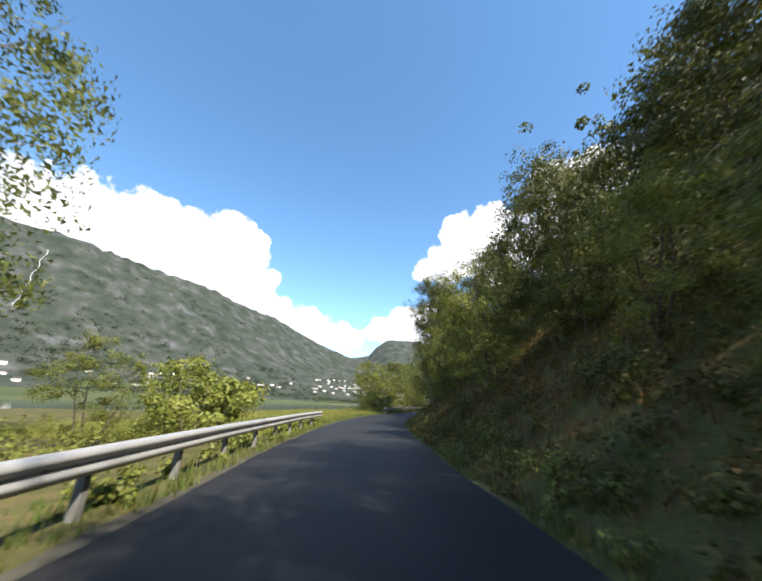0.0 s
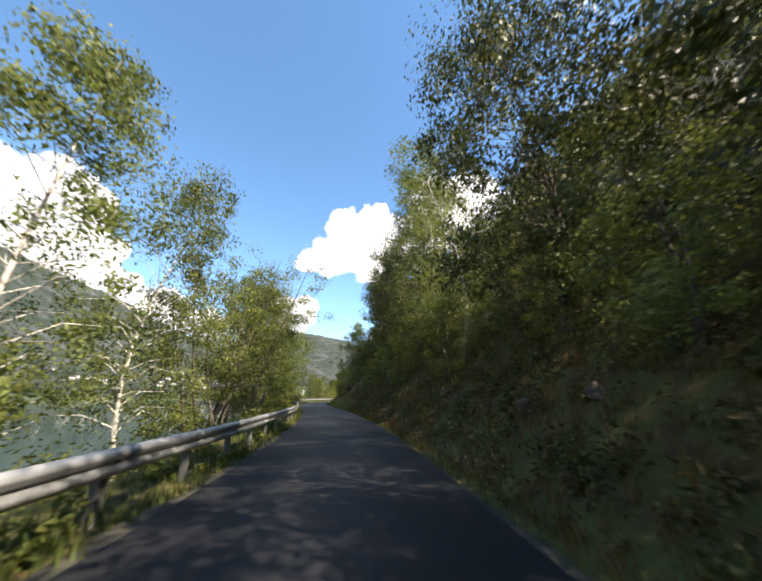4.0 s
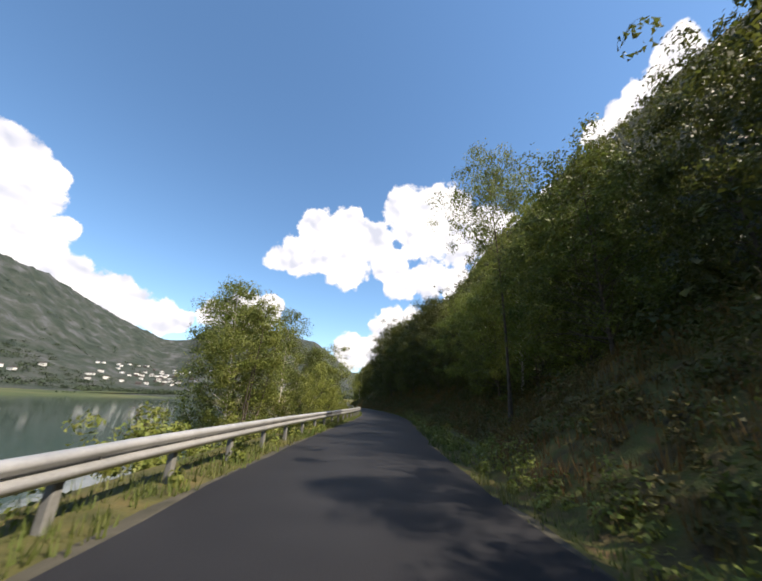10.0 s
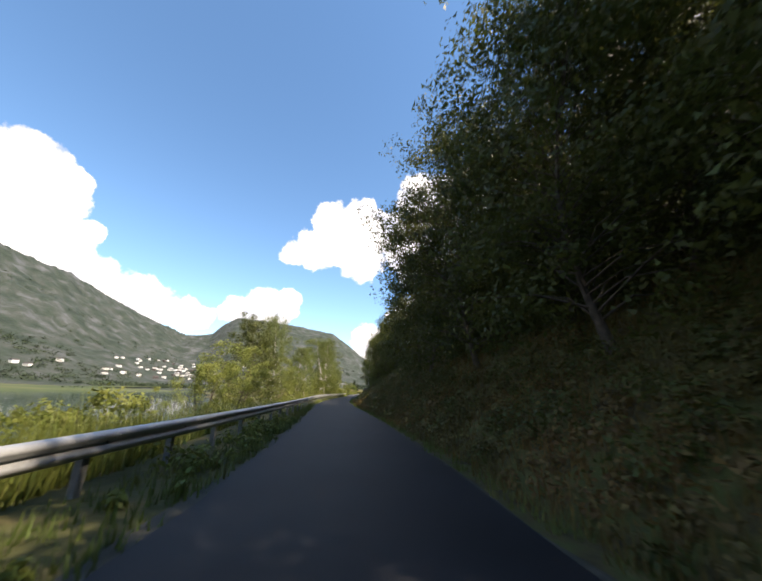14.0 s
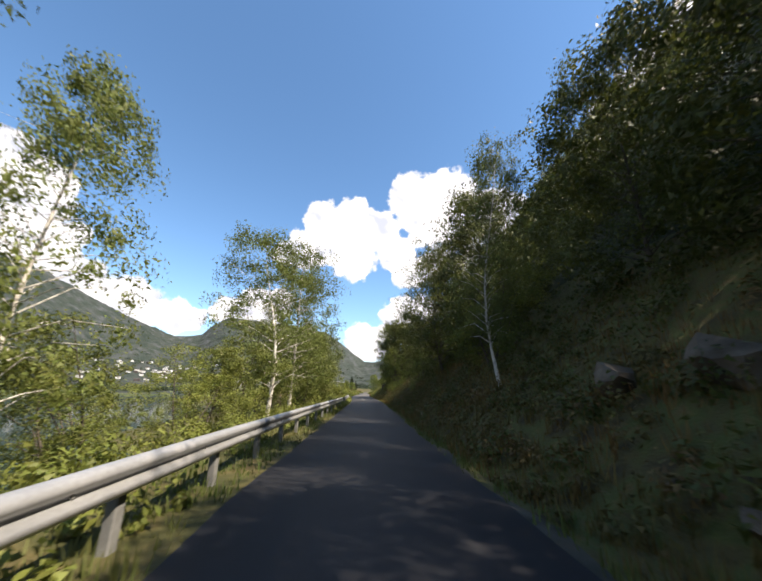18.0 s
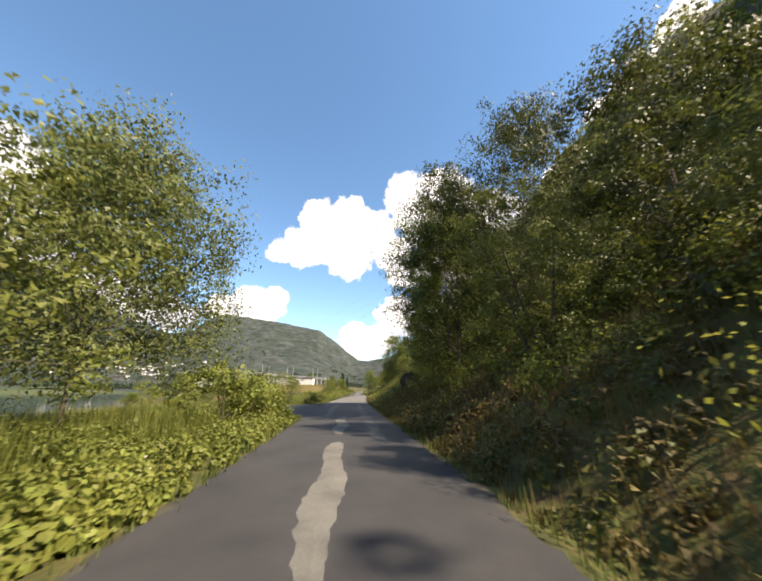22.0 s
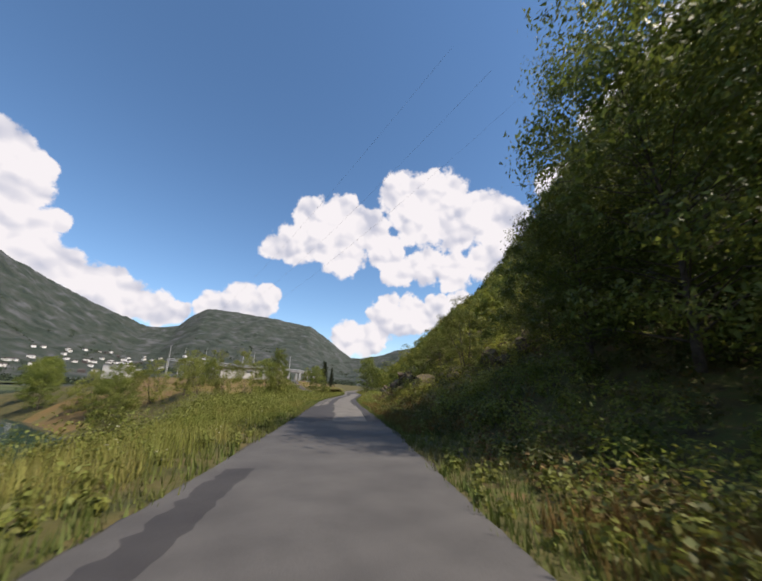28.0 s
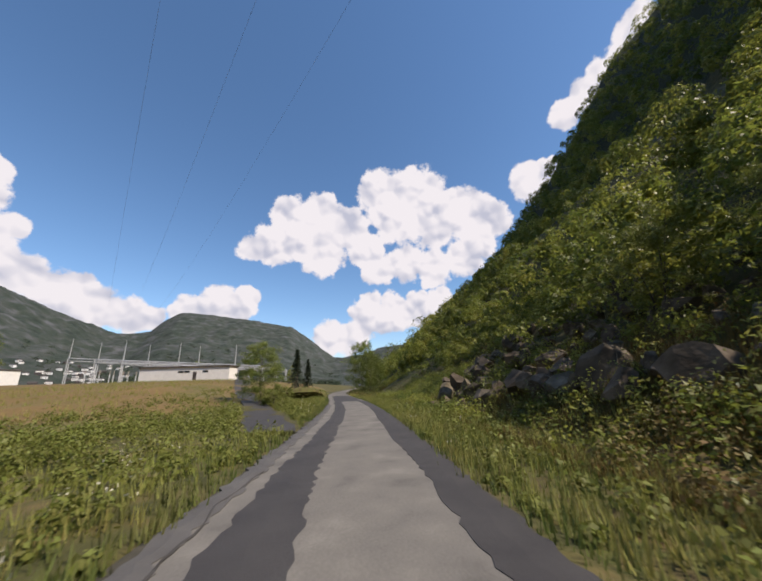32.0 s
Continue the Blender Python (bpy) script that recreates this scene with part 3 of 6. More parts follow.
def make_road():
    tagged(new("road", strip("road", -80, 284, left(), right(), 0.0, M["asphalt"], 1.5, 0.05)), "narrow lane of fresh dark asphalt", "road", kind="structure")
    tagged(new("road", strip("road", 284, END + 400, left(), right(), -0.004, M["old_asphalt"], 1.0, 0.07, 5)), "narrow lane of worn light grey asphalt", "road", kind="structure")
    for i, (a, b, l) in enumerate([(-80, END + 400, -2.1)]):
        tagged(new("verge", strip("verge", a, b, left(0.2), left(-0.1), -0.03, M["gravel"], 1.5, 0.12, 8)), "gravel edge between asphalt and grass", "verge", kind="structure")
    tagged(new("verge", strip("verge", -80, END + 400, right(-0.1), right(0.12), -0.03, M["gravel"], 1.5, 0.15, 9)), "gravel edge between asphalt and bank", "verge", kind="structure")


RIDGE = [(-180, 14), (-120, 16), (-75, 20), (-53, 20.6), (-47, 20.0), (-37, 18.5), (-32, 17.7), (-28, 16.3), (-24, 15.1), (-20, 14.1), (-16, 12.1), (-11, 9.8), (-5.5, 7.7), (-2, 8.2), (-0.5, 9.8), (1.5, 11.2), (4, 11.1), (8, 10.8),
         (12, 10.4), (17, 9.6), (21, 6.8), (24, 4.6), (26, 4.6), (32, 6), (45, 8), (70, 12), (110, 20), (180, 14)]


def make_mountains():
    cx, cy = line(200, -40)
    az = np.radians(np.concatenate([np.arange(-180, -60, 4.0), np.arange(-60, 40, 0.4), np.arange(40, 181, 4.0)]))
    rr = np.concatenate([[650, 760], np.linspace(850, 3900, 74), [4150, 4500]])
    A2, R2 = np.meshgrid(az, rr, indexing="ij")
    top = np.tan(np.radians(table(np.degrees(A2), RIDGE)))
    crest = table(np.degrees(A2), [(-180, 1500), (-50, 1600), (-28, 2000), (-10, 3000), (-4, 3500), (30, 3500), (60, 1800), (180, 1500)])
    u = np.clip((R2 - 650) / (crest - 650), 0, 1)
    prof = 0.10 * u + 0.90 * np.clip((u - 0.12) / 0.88, 0, 1) ** 1.25
    X, Y = cx + R2 * np.sin(A2), cy + R2 * np.cos(A2)
    Z = -2 + (crest * top + 1.3) * prof
    back = np.clip((R2 - crest) / 1000, 0, 1)
    Z *= 1 - 0.9 * back
    n1 = wobble(X, Y, 0.0042, 7.0)
    n2 = wobble(X, Y, 0.02, 2.0)
    fade = np.clip(u * 1.6, 0, 1)
    n3 = wobble(X, Y, 0.06, 5.0)
    Z[:, 0] = -9.0
    Z += (30 * n1 + 16 * n2 + 6 * n3) * fade * np.where(u > 0.93, 0.5, 1)
    n, m = A2.shape
    V = np.stack([X, Y, Z], -1).reshape(-1, 3)
    i = np.arange(n - 1)[:, None] * m + np.arange(m - 1)[None]
    F = np.stack([i, i + m, i + m + 1, i + 1], -1).reshape(-1, 4)
    return tagged(new("mountain", raw_mesh("mountain", V, F, M["mountain"], True)), "wooded grey-green mountains round the valley", "mountain", kind="structure")


make_ground()
make_road()
MOUNTAIN = make_mountains()


# ---- trees ----
def grow(seed, tall, spread, low, clusters, per_cluster, leaf, bark, foliage, name, label, droop=0.3, lean=0.0, stems=1, puff=0.8, pointed=0.6):
    """A tree: trunk and limbs in one mesh, leaves in another."""
    rng = np.random.default_rng(seed)
    pieces, tips = [], []
    for k in range(stems):
        a = rng.uniform(0, 6.28)
        off = np.array([math.cos(a), math.sin(a), 0]) * (0.25 * k)
        bend = rng.normal(0, 0.25, 2) * tall * 0.08
        tilt = np.array([math.cos(a), math.sin(a), 0]) * (0.22 * tall if stems > 1 else 0)
        ts = np.linspace(0, 1, 9)
        th = tall * (1 if k == 0 else rng.uniform(0.7, 0.95))
        axis = np.stack([off[0] + tilt[0] * ts + bend[0] * np.sin(ts * 5) + lean * tall * ts ** 1.3, off[1] + tilt[1] * ts + bend[1] * np.sin(ts * 4), th * ts], 1)
        r0 = 0.0062 * tall + 0.02
        rad = r0 * (1 - 0.93 * ts ** 0.9) * (1 + 0.5 * np.exp(-ts * 22))
        pieces.append(tube(axis, rad, 7))
        nb = max(6, clusters // (2 * stems))
        for j in range(nb):
            f = low + (0.97 - low) * (j + rng.uniform(0, 1)) / nb
            base = np.array([np.interp(f, ts, axis[:, i]) for i in range(3)])
            ang = j * 2.4 + rng.uniform(-0.5, 0.5)
            q = (f - low) / (1 - low)
            reach = spread * (0.25 + 0.75 * math.sin(math.pi * min(1, 0.22 + 0.78 * q) ** pointed)) * rng.uniform(0.6, 1.15)
            rise = rng.uniform(0.1, 0.6) * reach
            end = base + np.array([math.cos(ang) * reach, math.sin(ang) * reach, rise])
            mid = (base + end) / 2 + np.array([0, 0, 0.12 * reach]) + rng.normal(0, 0.06, 3) * reach
            rb = max(0.010, float(np.interp(f, ts, rad)) * 0.36)
            pieces.append(tube([base, mid, end], [rb, rb * 0.6, rb * 0.2], 4))
            tips += [end, mid * 0.35 + end * 0.65 + rng.normal(0, 0.12, 3) * reach]
        tips.append(axis[-1])
    tips = np.array(tips)
    pick = tips[rng.integers(0, len(tips), clusters)] + rng.normal(0, 0.16, (clusters, 3)) * spread
    rad = puff * rng.uniform(0.5, 1.15, clusters)
    c = np.repeat(pick, per_cluster, 0)
    rr = np.repeat(rad, per_cluster)
    v = rng.normal(size=(len(c), 3))
    v /= np.linalg.norm(v, axis=1)[:, None]
    v *= (rr * rng.uniform(0.15, 1.0, len(c)) ** 0.6)[:, None]
    v[:, 2] *= 0.75
    v[:, 2] -= droop * rr * rng.uniform(0, 1, len(c))
    c = c + v
    c[:, 2] = np.maximum(c[:, 2], 0.15)
    ob = thing(name, label, "tree" if tall > 4 else "bush")
    V, F = joined(pieces)
    t = new("trunk", raw_mesh("trunk", V, F, bark, True))
    t.parent = ob
    axis_out = c * (1, 1, 0) + (0, 0, 0.25 * spread)
    axis_out /= np.linalg.norm(axis_out, axis=1)[:, None]
    V, F = leaves(c, leaf, rng, droop, 1.75, True, v / rr[:, None] + 0.45 * axis_out)
    k = new("crown", raw_mesh("crown", V, F, foliage))
    k.parent = ob
    return ob


STOCK = {}


def stock(kind, n, **kw):
    STOCK[kind] = [grow(seed=100 * len(STOCK) + i, **kw) for i in range(n)]
    for ob in STOCK[kind]:
        ob["tall"] = kw["tall"]
        ob["group"] = {"birch": "birches along the road", "broad": "broadleaved trees on the bank", "alder": "alders by the lake", "bush": "bushes beside the road", "oak": "broadleaved trees on the bank", "thin": "birches along the road", "lit_broad": "broadleaved trees on the bank", "willow": "trees by the lake", "high": "birches along the road", "lit_lakeside": "trees by the lake"}[kind]


stock("birch", 4, tall=12.0, spread=2.3, low=0.14, clusters=140, per_cluster=120, leaf=0.082, bark=M["bark_white"], foliage=M["leaf_birch"], name="birch_tree",
      label="slender birch with white bark and drooping yellow-green leaves", droop=0.9, lean=0.06, puff=0.75, pointed=1.1)
stock("broad", 5, tall=10.0, spread=2.9, low=0.06, clusters=170, per_cluster=105, leaf=0.108, bark=M["bark"], foliage=M["leaf_green"], name="broadleaf_tree",
      label="broadleaved tree with a dense dark green crown", droop=0.25, puff=0.95, pointed=1.05)
stock("alder", 3, tall=8.0, spread=2.2, low=0.05, clusters=110, per_cluster=110, leaf=0.08, bark=M["bark"], foliage=M["leaf_bush"], name="alder_tree",
      label="many-stemmed alder with light green leaves", droop=0.3, stems=3, puff=0.7, pointed=1.0)
stock("bush", 4, tall=2.4, spread=1.2, low=0.05, clusters=40, per_cluster=84, leaf=0.085, bark=M["bark"], foliage=M["leaf_bush"], name="bush",
      label="leafy green bush beside the road", droop=0.2, stems=3, puff=0.5, pointed=0.7)
stock("oak", 1, tall=12.0, spread=3.4, low=0.06, clusters=250, per_cluster=115, leaf=0.098, bark=M["bark"], foliage=M["leaf_green"], name="broadleaf_tree",
      label="tall broadleaved tree overhanging the road with a dense crown", droop=0.25, puff=0.95, pointed=1.05)
stock("lit_broad", 2, tall=10.5, spread=3.2, low=0.06, clusters=230, per_cluster=120, leaf=0.09, bark=M["bark"], foliage=M["leaf_broad_lit"], name="broadleaf_tree",
      label="broadleaved tree with a full crown, its green toned as in open sun", droop=0.3, puff=0.9, pointed=1.05)
stock("lit_lakeside", 1, tall=10.5, spread=3.2, low=0.06, clusters=230, per_cluster=190, leaf=0.064, bark=M["bark"], foliage=M["leaf_broad_lit"], name="sallow_tree",
      label="broad tree above the lake with a full crown, toned light green as in sun", droop=0.3, puff=0.9, pointed=1.05)
stock("high", 1, tall=13.0, spread=2.6, low=0.5, clusters=150, per_cluster=110, leaf=0.08, bark=M["bark"], foliage=M["leaf_birch"], name="birch_tree",
      label="tall birch with a bare lower stem and a drooping crown", droop=0.8, puff=0.8, pointed=1.1)
stock("willow", 1, tall=9.5, spread=4.0, low=0.2, clusters=420, per_cluster=140, leaf=0.09, bark=M["bark"], foliage=M["leaf_willow"], name="willow_tree",
      label="broad round willow with a full grey-green crown on a short trunk", droop=0.5, puff=1.15, pointed=1.0)
stock("thin", 2, tall=11.0, spread=1.9, low=0.12, clusters=110, per_cluster=80, leaf=0.062, bark=M["bark"], foliage=M["leaf_birch"], name="birch_tree",
      label="thin young birch with pale stems and airy light leaves", droop=0.5, stems=2, puff=0.55, pointed=0.8)
_used = set()
_turn = random.Random(5)


def plant(kind, s, l, tall, which=None, turn=None, wide=1.0, lean=(0, 0), label=""):
    """Set a tree from stock at a place; the first use moves the stock tree itself."""
    group = STOCK[kind]
    src = group[(which if which is not None else _turn.randrange(len(group))) % len(group)]
    k = tall / src["tall"]
    at = spot(s, l, -0.12)
    rz = _turn.uniform(0, 360) if turn is None else turn
    m = Matrix.Translation(at) @ pose(0, 0, 0, lean[0], lean[1], 0) @ pose(0, 0, 0, 0, 0, rz) @ Matrix.Diagonal((k * wide, k * wide, k, 1))
    if src.name not in _used:
        _used.add(src.name)
        src.matrix_basis = m
        ob = src
    else:
        keep = src.matrix_basis.copy()
        src.matrix_basis = Matrix.Identity(4)
        ob = copy_thing(src, m)
        src.matrix_basis = keep
    if label:
        ob["label"] = label
    return ob


def spruce(s, l, tall, seed):
    """A narrow conifer: straight trunk and whorls of drooping needled boughs."""
    rng = np.random.default_rng(seed)
    ob = thing("spruce_tree", "dark narrow spruce beside the road", "tree", "spruces beside the road")
    ob.matrix_basis = Matrix.Translation(spot(s, l, -0.1))
    V, F = tube([(0, 0, 0), (0.04, 0, tall * 0.5), (0, 0, tall)], [0.018 * tall, 0.011 * tall, 0.01], 8)
    o = new("trunk", raw_mesh("trunk", V, F, M["bark"], True))
    o.parent = ob
    z = rng.uniform(0, 1, 170) ** 0.8
    a = rng.uniform(0, 6.28, 170)
    reach = (1 - z) * tall * 0.2 + 0.15
    C = []
    for zz, aa, rr in zip(z, a, reach):
        u = rng.uniform(0.1, 1, 26)
        p = np.stack([np.cos(aa) * rr * u, np.sin(aa) * rr * u, tall * (0.06 + 0.92 * zz) - 0.35 * rr * u ** 2], 1)
        C.append(p + rng.normal(0, 0.07, (26, 3)))
    V, F = leaves(np.concatenate(C), 0.14, rng, 0.5, 2.0, True)
    o = new("crown", raw_mesh("crown", V, F, M["needle"]))
    o.parent = ob


for s, l, tall in [(476, -9.5, 9.5), (479, -7.5, 8), (483, -11, 10)]:
    spruce(s, l, tall, int(s))

# trees on the lake side: kind, along the road, across it, height, width
for kind, s, l, tall, wide in [
        ("birch", 6.5, -10.5, 17, 0.9), ("bush", 12.5, -6.2, 3.0, 1.2), ("bush", 15, -8, 2.6, 1.2), ("alder", 10, -7.5, 3.2, 1.1), ("bush", 20, -9, 2.0, 1.2),
        ("alder", 53, -5.6, 7.5, 1.25), ("alder", 56, -6.6, 8.0, 1.2), ("bush", 49, -5.2, 3.2, 1.3), ("alder", 60, -6, 8, 1.0), ("broad", 64, -6.5, 9, 0.9),
        ("birch", 70, -6.4, 11, 1.0), ("birch", 75, -6.4, 11, 0.9), ("alder", 78, -5.4, 7, 1.0), ("thin", 83, -6.0, 12, 1.2), ("thin", 86, -5.6, 11.5, 1.2), ("thin", 88.5, -7.4, 12.5, 1.2), ("thin", 85, -8, 13, 1.3), ("birch", 90, -6.8, 11.5, 0.9), ("thin", 88, -5.4, 8.5, 1.2),
        ("high", 98.8, -6.2, 13, 1.0), ("high", 96.5, -7.4, 13.5, 1.0), ("oak", 111, -5.4, 12.0, 1.0), ("oak", 112.2, -6.6, 11.2, 0.95), ("alder", 108, -5.0, 6.5, 1.0), ("alder", 113.5, -5.4, 5.5, 1.1), ("alder", 117, -5.8, 6.0, 1.1), ("bush", 105, -5.4, 3.2, 1.2), ("bush", 109, -5.2, 3.0, 1.3),
        ("bush", 112, -5.6, 2.6, 1.2),
        ("alder", 135.5, -6.2, 4.8, 1.0), ("bush", 134, -5.4, 2.4, 1.1), ("alder", 127, -9.5, 7.0, 1.4), ("alder", 131, -9.0, 6.2, 1.4), ("bush", 137, -8, 2.8, 1.4), ("bush", 150, -5.8, 2.0, 1.2),
        ("birch", 157, -7.2, 9.2, 1.1), ("lit_broad", 158, -7.6, 8.0, 0.95), ("alder", 156.5, -6.2, 7.2, 0.9), ("birch", 161, -6.4, 8.0, 1.1), ("alder", 166, -6.0, 6.0, 0.8), ("alder", 169.5, -6.4, 5.6, 0.9), ("alder", 173.5, -5.8, 7.2, 1.1), ("birch", 176, -6.8, 8.0, 1.1), ("broad", 177, -7.5, 8, 0.8), 
        ("bush", 193, -7.4, 1.8, 1.3), ("bush", 199, -5.8, 2.0, 1.3), ("alder", 207, -6.5, 4.6, 1.0), ("alder", 212, -6.4, 5.2, 1.0), ("broad", 221, -7.6, 9.0, 0.9), ("birch", 226, -6.4, 9.4, 0.9), ("alder", 229, -5.8, 6.0, 1.0),
        ("high", 231.6, -8.0, 12, 0.8), ("alder", 237, -5.4, 5.2, 1.1), ("birch", 240.4, -6.4, 8.8, 1.2), ("alder", 235, -7.4, 5.4, 1.2), ("birch", 244.5, -5.7, 9.0, 0.9), ("alder", 246.5, -5.6, 3.4, 1.3), ("alder", 248.5, -7.2, 4.0, 1.2), ("alder", 253, -6.6, 4.4, 1.3), ("alder", 250.5, -5.8, 3.6, 1.3),
        ("birch", 259.4, -5.9, 13, 1.25), ("birch", 263.4, -5.5, 13.0, 1.1), ("alder", 255.5, -6.4, 5.6, 1.1), ("thin", 263, -7.6, 9.5, 1.1), ("birch", 267, -6.2, 13.0, 0.9), ("alder", 261, -5.4, 4.4, 1.1), ("alder", 266, -5.2, 5, 1.0), ("alder", 273, -6.2, 7.6, 1.0), ("broad", 276, -6.6, 6.5, 0.9), ("bush", 270, -5.2, 3, 1.2), ("bush", 274, -4.8, 2.6, 1.2),
        ("birch", 279.5, -6.8, 9.8, 1.0), ("lit_broad", 280.5, -7.8, 9.0, 0.85), ("alder", 277.5, -7.6, 5.5, 1.2), ("birch", 283, -8.6, 10.5, 1.0), ("alder", 287, -7, 6.6, 1.3), ("willow", 294.0, -8.4, 9.4, 0.95), ("bush", 290, -9.5, 2.2, 1.3),
        ("bush", 297, -4.6, 2.4, 1.4), ("bush", 300, -5.0, 2.0, 1.4), ("bush", 298.6, -3.9, 1.7, 1.4), ("bush", 301.5, -5.2, 1.8, 1.4), ("bush", 353, -9.5, 3.0, 1.4), ("bush", 356, -12, 3.8, 1.4), ("bush", 360, -13.5, 3.8, 1.4), ("bush", 315, -3.5, 1.1, 1.4), ("bush", 318, -16, 3.5, 1.4), ("alder", 325, -14, 4.4, 1.3), ("bush", 326, -12, 3.2, 1.4), ("alder", 322, -22, 5, 1.2),
        ("alder", 383, -9, 4.2, 0.9), ("alder", 386, -8, 4.6, 0.8), ("broad", 398.5, -8.6, 6.0, 0.7), ("alder", 397.6, -7.6, 4.2, 1.1), ("broad", 396.4, -9.4, 4.6, 0.8), ("alder", 396.5, -8.4, 3.4, 1.0), ("bush", 404, -8.2, 2.4, 1.2), ("alder", 430, -31, 6.5, 1.2), ("alder", 434, -35, 7, 1.2), ("broad", 427, -29, 5.5, 1.1),
        ("alder", 396, -26, 6, 1.2), ("broad", 402, -30, 7, 1.1), ("alder", 408, -25, 5.5, 1.2), ("alder", 412, -31, 6.5, 1.2), ("broad", 416, -38, 7.5, 1.1), ("alder", 404, -21, 4.6, 1.2), ("alder", 420, -44, 7, 1.2), ("alder", 428, -52, 8, 1.2), ("broad", 440, -66, 9, 1.1),
        ("broad", 470, -90, 10, 1.2), ("broad", 480, -98, 10, 1.2), ("broad", 455, -80, 9, 1.2), ("broad", 540, -60, 9, 1.3), ("broad", 545, -75, 9, 1.3), ("broad", 550, -45, 9, 1.3), ("alder", 500, -22, 6, 1.2), ("alder", 508, -18, 6, 1.2),
        ("oak", 431, -8.2, 5.6, 1.15), ("bush", 428, -6.4, 1.8, 1.3)]:
    # lakeside oaks and later broad trees get the foliage coloured as sunlit
    plant("lit_lakeside" if kind == "oak" and s < 200 else "lit_broad" if kind == "oak" or kind == "broad" and s > 280 else kind, s, l, tall, wide=wide)

